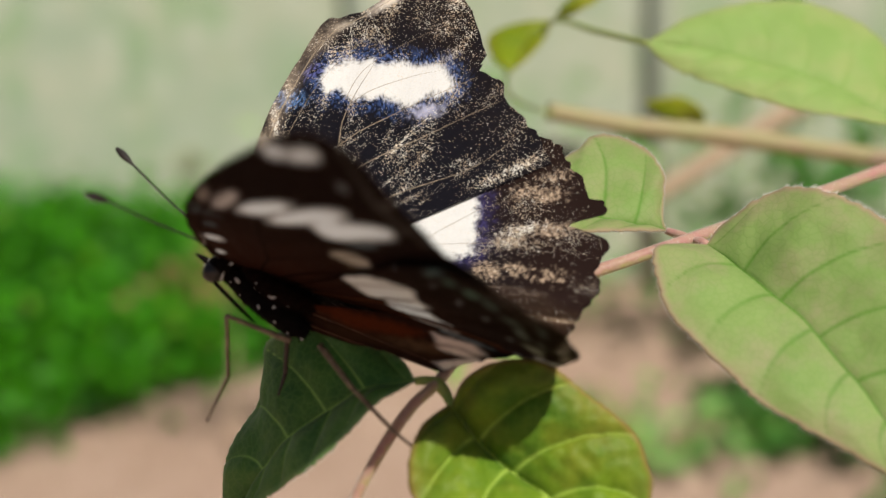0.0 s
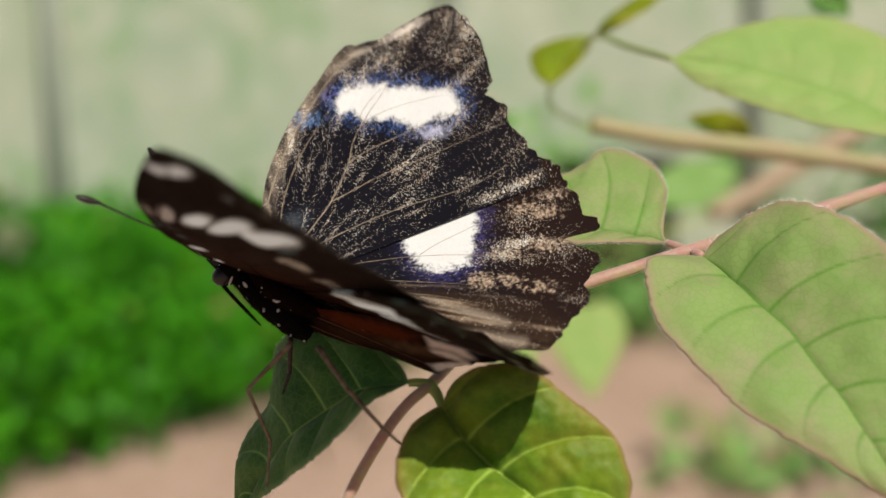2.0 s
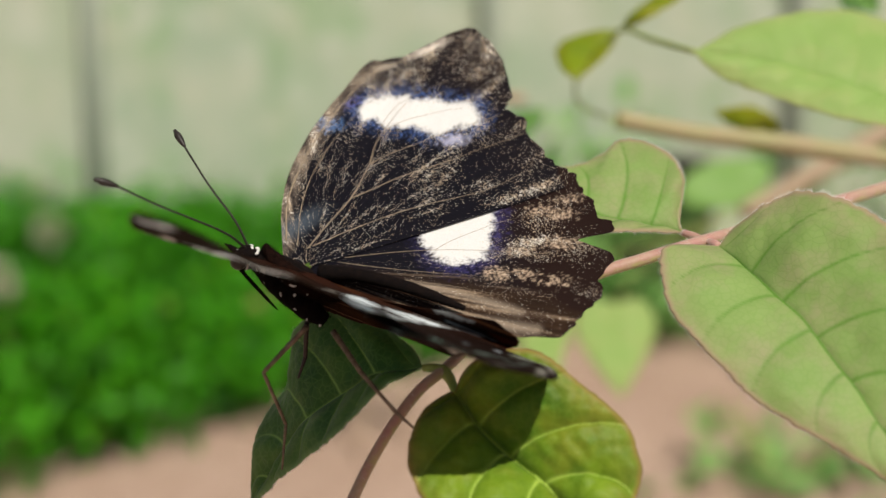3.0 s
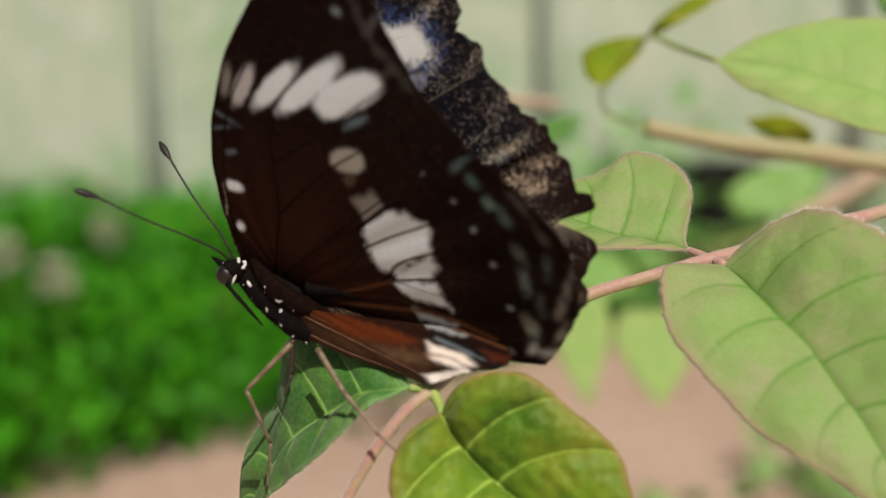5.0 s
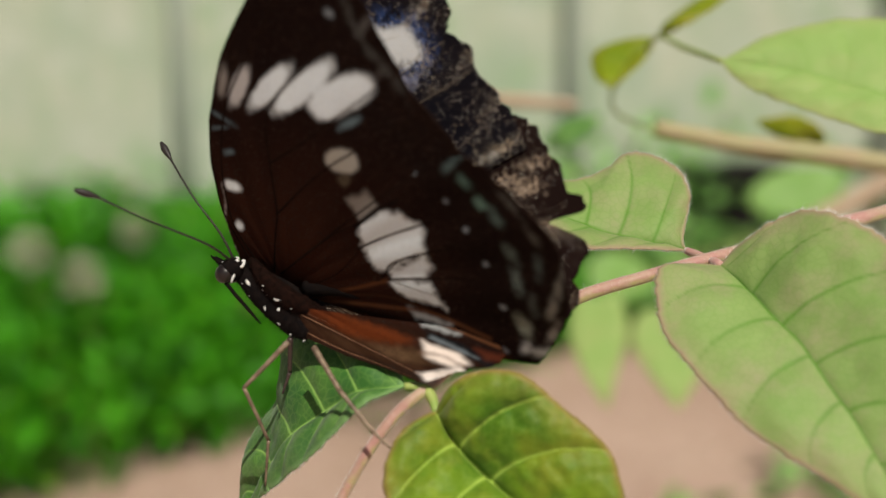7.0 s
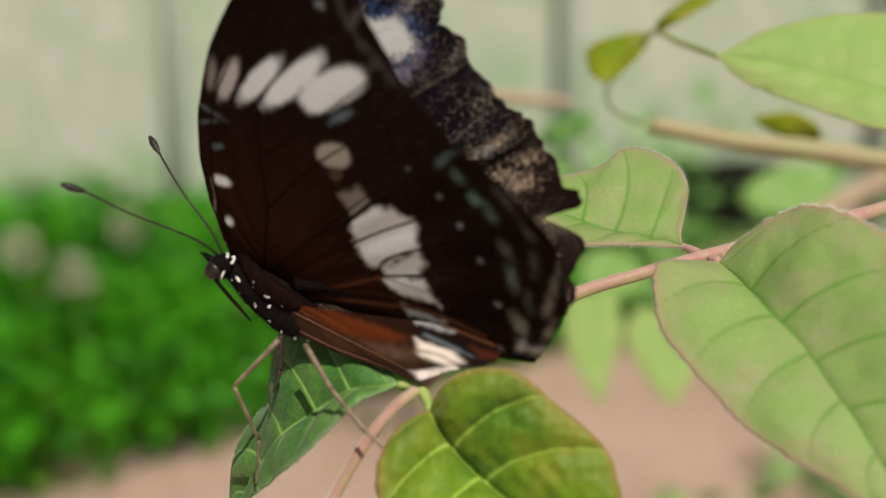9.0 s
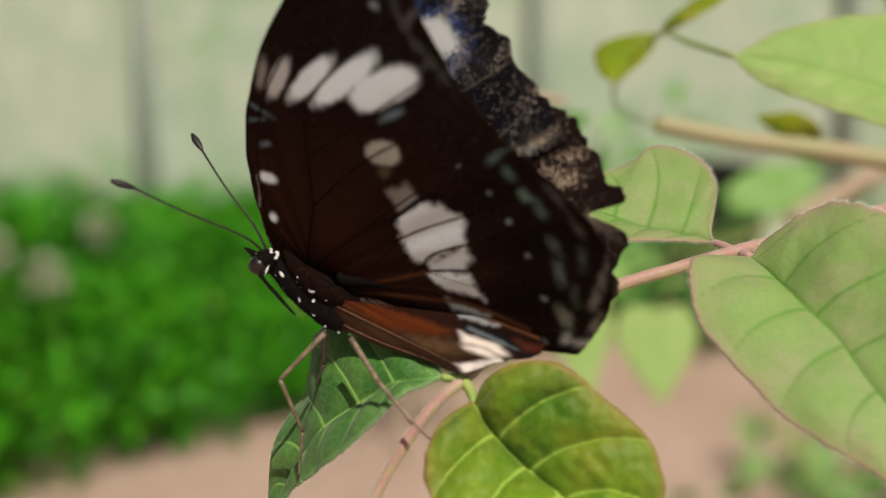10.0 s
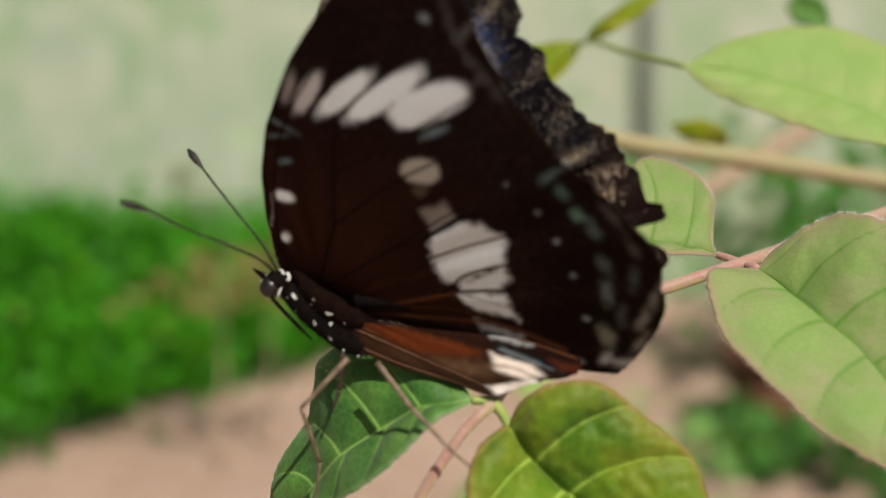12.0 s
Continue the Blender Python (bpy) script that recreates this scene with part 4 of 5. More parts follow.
        for cx, cy, a, b, t, c in ((27.9, 6.7, 0.8, 0.6, 80, (0.600, 0.600, 0.600)), (30.2, 7.0, 1.4, 0.5, 30, (0.600, 0.600, 0.578)), (27.6, 10.0, 1.5, 0.9, 120, (0.289, 0.306, 0.255)),
                                   (31.2, 13.9, 1.5, 0.45, 75, (0.340, 0.323, 0.289)), (26.7, 16.1, 1.4, 0.6, 110, (0.153, 0.187, 0.170)), (25.8, 19.8, 1.2, 0.6, 120, (0.136, 0.170, 0.153)),
                                   (23.9, 24.2, 1.0, 0.6, 130, (0.119, 0.170, 0.153)), (21.9, 25.4, 0.7, 0.6, 130, (0.170, 0.289, 0.238)), (20.0, 27.9, 0.8, 0.5, 130, (0.136, 0.238, 0.204)), (18.4, 29.8, 1.2, 0.4, 60, (0.170, 0.255, 0.255)),
                                   (31.8, 17.6, 1.2, 0.3, 80, (0.238, 0.221, 0.187)), (31.4, 10.4, 1.2, 0.35, 70, (0.340, 0.306, 0.272)), (29.2, 19.0, 1.2, 0.5, 100, (0.085, 0.102, 0.093)), (28.8, 13.6, 1.3, 0.5, 100, (0.102, 0.111, 0.102)),
                                   (28.4, 23.0, 1.0, 0.3, 130, (0.136, 0.128, 0.111)), (25.6, 26.4, 0.9, 0.3, 140, (0.136, 0.128, 0.111))):
            lay(soft(oval(x, y, cx, cy, a, b, t) + 0.30 * n1 + 0.15 * n4, 0.6) * 0.85, c)
    return np.clip(col, 0, 1), np.clip(0.25 + 0.3 * n2, 0, 1) - np.clip(col.max(-1) * 4, 0, 1)


def upper_pattern(x, y, hind):
    """Upperside: black with white patches edged in violet blue, worn brown towards the margin."""
    r = np.hypot(x + 6, y - 4)
    n1, n2, n3 = wave(x, y, 1.4, 3), wave(x, y, 0.16, 4), wave(np.arctan2(y - 4, x + 6) * 34, r * 0.4, 0.55, 5)
    col = np.ones((*x.shape, 3)) * (0.007, 0.0065, 0.010)

    def lay(mask, c):
        nonlocal col
        col = col * (1 - mask[..., None]) + mask[..., None] * np.array(c)

    n6 = wave(x, y, 4.0, 8)
    if not hind:
        out = np.clip((r - 26) / 18, 0, 1)
        lay(out * np.clip(0.55 + 0.6 * n3, 0, 1) * 0.75, (0.022, 0.013, 0.009))
        band = [(-11.4, 32.0), (-11.0, 33.6), (-9.0, 35.6), (-6.1, 37.3), (-4.4, 36.8), (-2.1, 37.6), (1.4, 38.4), (4.6, 38.2), (5.9, 37.0), (6.1, 35.7), (4.8, 34.2),
                (2.0, 31.9), (-0.3, 31.3), (-2.4, 31.3), (-4.2, 31.0), (-5.8, 30.7), (-8.2, 30.7), (-10.2, 30.8)]
        d = inside(band, x, y)
        lay(np.clip(soft(d + 1.3 * n1 + 0.9 * n6 + 0.9 * n3 + 0.7, 2.6) * np.clip(0.35 + 1.8 * n6, 0, 1), 0, 1), (0.08, 0.16, 0.45))
        lay(soft(oval(x, y, 4.0, 31.3, 1.6, 0.8, 30) + 0.6 * n1 + 0.5 * n6, 0.8) * 0.8, (0.42, 0.42, 0.58))
        lay(soft(d + 0.40 * n1 + 0.65 * n6 + 0.9 * n3, 0.6), (0.66, 0.65, 0.66))
        lay(soft(oval(x, y, -14.3, 27.8, 1.8, 1.1, 20) + 0.6 * n1 + 0.9 * n6, 0.6) * np.clip(0.4 + 1.6 * n6, 0, 1), (0.12, 0.26, 0.58))
        lay(soft(oval(x, y, -12.6, 32.8, 1.0, 0.7, 40) + 0.8 * n6, 0.6) * np.clip(0.2 + 1.4 * n6, 0, 1), (0.14, 0.14, 0.40))
        lay(soft(oval(x, y, -6.0, 47.0, 2.6, 0.6, 50) + 0.3 * n1, 0.6), (0.66, 0.58, 0.52))
        lay(soft(oval(x, y, -11.0, 41.0, 1.2, 0.35, 50) + 0.3 * n1, 0.5) * 0.8, (0.52, 0.45, 0.38))
        worn = 0.01 + 0.10 * out + 0.20 * n2 + 0.50 * n3
        worn *= 1 - soft(d, 0.6)
        edge = soft(1.3 - stroke(x, y, [(-10.4, 5.6), (-13.2, 11.6), (-15.0, 17.8), (-15.3, 24.0), (-14.9, 30.1), (-13.9, 36.3), (-12.0, 41.0)]), 1.0)
        lay(edge * np.clip(0.45 + 0.5 * n3 + 0.3 * n6, 0, 1), (0.24, 0.19, 0.15))
        lay(soft(oval(x, y, -10.6, 9.0, 4.0, 1.4, 60) + 0.5 * n6, 1.2) * 0.5, (0.10, 0.13, 0.17))
    else:
        out = np.clip((r - 22) / 10, 0, 1)
        lay(out * 0.8, (0.018, 0.009, 0.007))
        patch = [(4.6, 15.2), (5.5, 17.0), (8.5, 19.9), (11.7, 22.1), (13.5, 22.3), (14.5, 20.1), (15.0, 17.3), (15.6, 15.0), (15.4, 13.2), (12.5, 11.2), (9.6, 11.2), (7.3, 12.6)]
        d = inside(patch, x, y)
        lay(np.clip(soft(d + 1.2 * n1 + 0.8 * n6 + 0.9, 2.4) * soft(x - 7.5, 6.0), 0, 1) * np.clip(0.55 + 1.0 * n6, 0, 1), (0.065, 0.056, 0.20))
        lay(soft(d + 0.45 * n1 + 0.65 * n6 + 0.6 * n3, 0.6), (0.66, 0.65, 0.66))
        # the bare, streaky inner field
        field = soft(inside([(-1.6, 5.2), (6.5, 6.6), (14.3, 9.0), (25.3, 9.3), (30.4, 8.3), (29.1, 4.4), (22.2, 2.4), (10.0, 1.0), (0, 1)], x, y) + 0.5 * n3, 1.6)
        across = wave(np.arctan2(y - 4, x + 6) * 60, r * 0.10, 0.8, 9)
        lay(field * 0.95, (0.034, 0.019, 0.012))
        lay(field * np.clip(2.6 * across - 0.1 + 0.9 * n6, 0, 1) * soft(x - 2, 4.0) * 0.85, (0.23, 0.165, 0.115))
        lay(soft(oval(x, y, 25.0, 6.4, 2.4, 1.2, 10) + 0.8 * n1 + 0.5 * n6, 0.8) * 0.8, (0.030, 0.017, 0.012))
        lay(field * np.clip(-0.2 - 1.6 * across, 0, 1), (0.016, 0.010, 0.008))
        lay(soft(0.5 - stroke(x, y, [(8.4, 6.1), (14.3, 6.9), (23.2, 6.5)]) + 0.3 * n3, 0.8) * 0.6, (0.30, 0.24, 0.19))
        lay(soft(0.6 - stroke(x, y, [(14.0, 3.8), (19.0, 3.6), (26.0, 4.6)]) + 0.3 * n3, 0.8) * 0.6, (0.30, 0.24, 0.19))
        for cx, cy, a, bb, t in ((22.8, 23.4, 1.6, 0.8, 25), (20.0, 23.3, 1.4, 0.7, 25), (18.1, 11.3, 1.5, 1.0, 10), (24.4, 18.8, 1.8, 0.7, 15), (19.7, 16.0, 1.2, 0.6, 15), (21.6, 12.4, 1.2, 0.6, 10), (25.8, 12.6, 1.2, 0.5, 10), (23.0, 26.4, 1.2, 0.5, 30)):
            lay(soft(oval(x, y, cx, cy, a, bb, t) + 0.9 * n1 + 0.9 * n6 - 0.15, 0.6) * np.clip(0.55 + 1.1 * n6, 0, 1), (0.42, 0.31, 0.23))
        worn = -0.22 + 0.20 * soft(r - 23, 6.0) * soft(38 - r, 3.0) + 0.26 * n2 + 0.42 * n3
        worn *= 1 - soft(d, 0.6)
        worn = worn * (1 - field) + (0.25 * across - 0.12) * field
    return np.clip(col, 0, 1), np.clip(worn, -0.5, 1)


def whole(a, R, nick):
    return 0.22 * nick + 0.28 * np.abs(np.sin(a * 14)) * np.clip((R - 20) / 10, 0, 1) - 0.14


def torn_fore(a, R, nick):
    """Small nicks along the outer margin of the worn wing."""
    out = np.clip((R - 24) / 10, 0, 1)
    return (0.45 * nick + 0.15 * np.abs(np.sin(a * 21))) * out


def torn_hind(a, R, nick):
    out = np.clip((R - 22) / 8, 0, 1)
    return (0.45 * nick + 0.15 * np.abs(np.sin(a * 19))) * out


def wing(name, outline, root, pattern, hind, torn, lift, material, vein_material, veins, label, seed, narrow=1.0):
    """A wing in its hinge's space: x along the body, y out from it, z across; with its veins as raised tubes."""
    na, nr = (440, 220) if pattern is upper_pattern else (300, 150)
    x, y, f = wing_grid(outline, root, na, nr, torn, seed)
    far = pattern is upper_pattern
    verts = settle(x, y, lift, far).reshape(-1, 3) * (0.001, 0.001 * narrow, 0.001)
    faces = [(i * nr + j, (i + 1) * nr + j, (i + 1) * nr + j + 1, i * nr + j + 1) for i in range(na - 1) for j in range(nr - 1)]
    ob = link_mesh(name, verts, faces, material, butterfly, label)
    col, worn = pattern(x, y, hind)
    at = ob.data.attributes.new("pattern", 'FLOAT_COLOR', 'POINT')
    at.data.foreach_set("color", np.concatenate([col, np.ones((*x.shape, 1))], -1).astype(np.float32).ravel())
    float_attr(ob.data, "worn", worn)
    ray = np.arctan2(y - 4.0, x + 6.0)
    grain = np.stack([ray * 30, np.hypot(x + 6.0, y - 4.0) * 0.5, ray * 0], -1) * 0.001
    ob.data.attributes.new("grain", 'FLOAT_VECTOR', 'POINT').data.foreach_set("vector", grain.astype(np.float32).ravel())
    sol = ob.modifiers.new("thickness", 'SOLIDIFY')
    sol.thickness, sol.offset = 0.00008, 0.0
    for pts, r0, r1 in veins:
        c = spline(pts, 26)
        p = settle(c[:, 0], c[:, 1], lift, far) * (1, narrow, 1)
        v, fc = tube(p * 0.001, np.array((r0, r1)) * (0.00055 if far else 0.0007), sides=6, rings=26)
        link_mesh("vein", v, fc, vein_material, ob)
    return ob


FORE_VEINS = [
    ([(-7.2, 6), (-6.2, 12), (-5.4, 16), (-5.7, 23), (-5.8, 29), (-3.2, 34), (1.7, 39.7), (5.2, 47.5)], 0.20, 0.08),
    ([(-5.7, 23), (-1, 27), (3, 31), (11.0, 38.6)], 0.15, 0.08),
    ([(-5.5, 15.6), (1.0, 23.2), (7, 28.4), (14.6, 34.6)], 0.16, 0.08),
    ([(-6.2, 6), (2.5, 15.2), (9, 22.0), (18.4, 31.4)], 0.17, 0.08),
    ([(-8.5, 5), (-12.2, 12), (-12.8, 20), (-11.8, 28), (-8.6, 36), (-4.6, 44), (-1.6, 52)], 0.20, 0.07),
    ([(-5.8, 29), (-8.8, 31.2), (-7.0, 37), (-2.2, 46), (1.2, 52)], 0.12, 0.06),
    ([(-5.8, 30), (-4.0, 37), (1.0, 45), (3.6, 49.8)], 0.11, 0.06),
    ([(-10.2, 6), (-13.3, 13), (-14.0, 20), (-13.6, 27), (-11.2, 35)], 0.22, 0.08),
]
FAR_FORE_VEINS = [
    ([(-7.1, 6.7), (-6.4, 11.5), (-5.4, 16.5), (-5.5, 23.0), (-6.2, 26.7), (-5.9, 31.3), (-4.9, 36.6)], 0.26, 0.10),
    ([(-5.5, 23.0), (-2.8, 26.8), (2.1, 31.7), (9.0, 38.4)], 0.17, 0.09),
    ([(-5.4, 16.5), (-0.8, 22.0), (5.3, 28.0), (13.2, 35.5)], 0.18, 0.09),
    ([(-6.7, 7.2), (-1.7, 13.0), (4.7, 19.0), (12.1, 24.5), (15.7, 29.1)], 0.20, 0.09),
    ([(-6.0, 29.5), (-4.1, 32.2), (0.4, 36.0), (5.7, 38.6), (8.4, 40.2)], 0.12, 0.07),
    ([(-6.9, 30.0), (-6.6, 33.2), (-5.2, 36.5), (0.2, 43.1), (5.2, 47.1)], 0.12, 0.07),
    ([(-10.4, 6.8), (-13.4, 13.0), (-14.6, 21.0), (-14.2, 30.0), (-12.4, 38.5), (-8.8, 43.6), (-3.2, 50.7)], 0.26, 0.09),
    ([(-8.6, 6.5), (-11.4, 13.5), (-12.4, 21.0), (-11.6, 29.0), (-8.6, 38.0), (-2.0, 47.5), (0.8, 51.2)], 0.15, 0.06),
]
FAR_HIND_VEINS = [
    ([(-2.0, 7.2), (3.4, 10.0), (9.1, 12.5), (15.4, 14.6), (24.0, 16.8), (30.5, 18.4)], 0.13, 0.07),
    ([(9.0, 12.6), (10.5, 14.7), (13.0, 17.4), (16.0, 20.2), (25.5, 26.6)], 0.12, 0.06),
    ([(-2.5, 6.2), (6.5, 8.0), (14.0, 9.8), (24.0, 12.0), (31.0, 13.2)], 0.12, 0.06),
    ([(-2.5, 5.2), (7.0, 6.6), (15.0, 8.0), (25.0, 8.8), (30.2, 8.4)], 0.12, 0.06),
    ([(-3.0, 9.8), (4.6, 16.4), (10.5, 22.0), (17.0, 26.4), (21.4, 30.2)], 0.13, 0.07),
    ([(-2.5, 4.4), (8.0, 5.0), (16.0, 5.2), (27.5, 5.4)], 0.12, 0.06),
]
FOLD_VEINS = [
    ([(-4, 0.6), (4, -1.4), (10, -2.8), (14.0, -3.8)], 0.13, 0.07),
    ([(-4, 1.4), (3.0, 0.1), (9.0, 0.3), (14.0, 0.8)], 0.07, 0.05),
    ([(-3, -2.6), (3, -4.0), (9.7, -4.5), (14.2, -4.9)], 0.12, 0.06),
]
UNDER_VEINS = [
    ([(9.6, 10.3), (15.8, 12.6), (21.8, 14.6), (31.6, 17.0)], 0.12, 0.07),
    ([(-3.6, 4.4), (2.5, 9.0), (6.8, 14.6), (10.4, 17.3), (17.0, 21.6), (27.0, 26.0)], 0.13, 0.07),
    ([(8.0, 9.6), (9.3, 11.0), (11.7, 14.1), (15.1, 16.2), (22.0, 19.4), (30.4, 22.0)], 0.14, 0.07),
    ([(-3.0, 9.4), (2.0, 14.4), (5.5, 17.2), (8.8, 20.5), (14.0, 25.0), (20.0, 29.6)], 0.12, 0.07),
    ([(9.9, 10.3), (17.0, 10.2), (25.0, 10.2), (31.6, 11.4)], 0.10, 0.06),
]
left_fore = wing("forewing", FORE, NEAR_ROOT, under_pattern, False, whole, -0.15, MAT["wing_under"], MAT["vein_under"], FORE_VEINS[:5] + FORE_VEINS[7:], "dark brown forewing underside with a row of white bars", 21)
left_hind = wing("hindwing", HIND_NEAR, NEAR_ROOT, under_pattern, True, whole, 0.15, MAT["wing_under"], MAT["vein_under"], UNDER_VEINS, "dark brown hindwing underside with a white band", 22)
fold = wing("wing_fold", FOLD, NEAR_ROOT, under_pattern, True, whole, 0.0, MAT["wing_under"], MAT["vein_rufous"], FOLD_VEINS, "rufous brown inner fold of the hindwing with a white tip", 25, 0.56)
FOLD_POSE = pose(0.0011, 0.0021, 0.0030, 5.0, -1.2, -1.8)
right_fore = wing("forewing", FORE_FAR, FAR_ROOT, upper_pattern, False, torn_fore, 0.15, MAT["wing_upper"], MAT["vein_upper"], FAR_FORE_VEINS, "worn black forewing upperside with a white blue-edged band", 23)
right_hind = wing("hindwing", HIND_FAR, FAR_ROOT, upper_pattern, True, torn_hind, -0.15, MAT["wing_upper"], MAT["vein_upper"], FAR_HIND_VEINS, "tattered brown-black hindwing upperside with a white patch", 24)


def ball(centre, radii, material, name, parent, label="", turn=0.0, seg=20):
    bm = bmesh.new()
    bmesh.ops.create_uvsphere(bm, u_segments=seg, v_segments=seg // 2, radius=1)
    bmesh.ops.transform(bm, matrix=Matrix.Translation(Vector(centre) * 0.001) @ Matrix.Rotation(radians(turn), 4, 'Z') @ Matrix.Diagonal((*(0.001 * r for r in radii), 1)), verts=bm.verts)
    return part(name, bm, material, parent, label)


def build_body():
    line = [(-12.3, 2.4, 2.2), (-10.9, 1.9, 2.1), (-8.2, 0.5, 2.0), (-5.1, -0.8, 2.0), (-2.1, -1.9, 2.0), (-0.3, -2.4, 2.0)]
    girth = [1.0, 1.35, 1.55, 1.65, 1.6, 0.9]
    body = limb("thorax", line, girth, MAT["fur"], butterfly, "black furry thorax with white flecks", rings=34, sides=24, wobble=0.03, seed=4)
    limb("thorax_back", [(-12.0, 3.4, 1.2), (-9.5, 2.8, 0.4), (-6.0, 1.8, -0.2), (-2.5, 0.4, -0.6), (0.0, -0.8, -1.2)], [0.8, 1.4, 1.8, 1.7, 0.4], MAT["fur"], butterfly, "black furry back of the thorax", rings=24, sides=20, wobble=0.03, seed=6)
    limb("abdomen", [(-3.0, 3.2, 0.8), (2, 4.3, 1.6), (8, 4.6, 1.7), (13, 4.4, 1.6), (17.0, 4.0, 1.4)], [1.2, 0.9, 0.85, 0.75, 0.4], MAT["fur"], butterfly, "black abdomen", rings=30, sides=18, wobble=0.02, seed=5)
    head = ball((-12.6, 2.5, 3.6), (1.5, 1.75, 1.9), MAT["fur"], "head", butterfly, "black head with white flecks", -20)
    ball((-12.9, 1.9, 4.7), (1.2, 1.3, 0.95), MAT["eye"], "eye", head, "dark glossy eye", -20)
    ball((-12.8, 2.1, 2.5), (1.2, 1.3, 0.95), MAT["eye"], "eye", head, "dark glossy eye", -20)
    for z in (4.4, 3.3):
        limb("palp", [(-13.2, 2.4, z - 0.4), (-14.2, 3.0, z - 0.2), (-15.6, 3.5, z)], [0.42, 0.36, 0.1], MAT["fur"], head, rings=8, sides=8)
    limb("proboscis", [(-12.6, 0.9, 4.4), (-11.0, -0.1, 4.3), (-8.7, -1.4, 4.2), (-6.2, -2.8, 4.1)], [0.26, 0.26, 0.24, 0.10], MAT["fur"], head, rings=16, sides=8)
    base_line = [(-11.2, 4.6, 1.8), (-8.6, 3.0, 2.7), (-5.6, 1.7, 3.1), (-2.6, 0.9, 2.5), (1.0, 0.7, 0.8)]
    base_girth = [0.5, 1.1, 1.4, 1.3, 0.4]
    base = limb("wing_base", base_line, base_girth, MAT["fur_brown"], butterfly, "dark brown hairy wing base", rings=24, sides=18, wobble=0.04, seed=7)
    rng = np.random.RandomState(9)
    for strip, width, tone, count, owner in ((line, girth, "fur", 1500, body), (base_line, base_girth, "fur_brown", 1800, base)):
        verts, faces = [], []
        cc, rr = spline(strip, 200), np.interp(np.linspace(0, 1, 200), np.linspace(0, 1, len(width)), width)
        for k in range(count):
            i = rng.randint(2, 198)
            d = rng.randn(3)
            d -= np.array((0.8, -0.4, 0)) * (d @ np.array((0.8, -0.4, 0)))
            d /= np.linalg.norm(d)
            root = cc[i] + d * rr[i] * 0.96
            tip = root + (d * 0.55 + np.array((0.75, -0.35, 0)) * (0.5 + rng.rand()) + rng.randn(3) * 0.3) * 0.85
            side = np.cross(d, (0.3, 0.9, 0.1)) * 0.05
            verts += [root - side, root + side, tip]
            faces.append((3 * k, 3 * k + 1, 3 * k + 2))
        tagged(link_mesh("fur", np.array(verts) * 0.001, faces, MAT[tone], owner), kind="stuff")
    # flecks lie on the near flank: along the body, height, length, width
    c, r = spline(line, 60), np.interp(np.linspace(0, 1, 60), np.linspace(0, 1, 6), girth)
    for x, y, a, b, turn in ((-10.0, 1.6, 0.42, 0.24, -35), (-7.6, 1.4, 0.22, 0.30, 10), (-7.4, 1.9, 0.14, 0.16, 0), (-6.9, 0.8, 0.18, 0.2, 20), (-5.0, 0.8, 0.52, 0.24, 5), (-6.6, -0.8, 0.18, 0.32, 30),
                             (-4.7, -0.5, 0.24, 0.32, -20), (-4.3, -2.0, 0.42, 0.18, -30), (-1.1, -0.9, 0.26, 0.26, 0), (-0.6, -3.2, 0.16, 0.28, 10), (-11.1, 0.4, 0.28, 0.16, -40), (-9.2, 0.0, 0.22, 0.16, -30),
                             (-10.8, 1.3, 0.12, 0.2, 0), (-3.0, 0.2, 0.12, 0.12, 0), (-2.4, -3.0, 0.12, 0.16, 0)):
        z = 0.0
        for cc, rr in ((c, r), (spline(base_line, 60), np.interp(np.linspace(0, 1, 60), np.linspace(0, 1, 5), base_girth))):
            k = int(np.argmin(np.abs(cc[:, 0] - x)))
            dy = (y - cc[k, 1]) / rr[k]
            if abs(dy) < 1:
                z = max(z, cc[k, 2] + rr[k] * math.sqrt(1 - dy * dy))
        if z:
            ball((x, y, z - 0.02), (a * rng.uniform(0.9, 1.35), b * rng.uniform(0.75, 1.2), 0.07), MAT["fur_spot"], "white_fleck", body, "", turn, 8)
    for x, y, z, a, b, turn in ((-14.1, 2.3, 4.1, 0.22, 0.30, 30), (-13.7, 3.1, 4.2, 0.24, 0.22, 0), (-13.0, 3.6, 4.2, 0.26, 0.26, 0), (-11.55, 1.8, 4.6, 0.16, 0.95, -4), (-12.4, 4.1, 3.4, 0.34, 0.30, 0), (-12.9, 3.9, 2.6, 0.34, 0.28, 0), (-11.7, 4.0, 2.9, 0.36, 0.26, 20), (-11.9, 3.9, 4.2, 0.30, 0.26, 0), (-11.2, 3.7, 3.6, 0.22, 0.34, -20), (-13.6, 3.6, 3.2, 0.30, 0.24, 30), (-11.0, 3.4, 4.2, 0.30, 0.22, 40)):
        ball((x, y, z), (a, b, 0.22), MAT["fur_spot"], "white_fleck", head, "", turn, 8)


def build_antenna(pts, parent):
    shaft = limb("antenna", pts, [0.17, 0.145, 0.135, 0.15], MAT["antenna"], parent, "thin dark antenna with a black club", rings=30, sides=8)
    p = spline(pts, 40)
    d = (p[-1] - p[-5]) / np.linalg.norm(p[-1] - p[-5])
    limb("club", [p[-1] - d * 2.6, p[-1] - d * 1.0, p[-1], p[-1] + d * 0.5], [0.17, 0.42, 0.50, 0.22], MAT["club"], shaft, rings=12, sides=10)
    return shaft


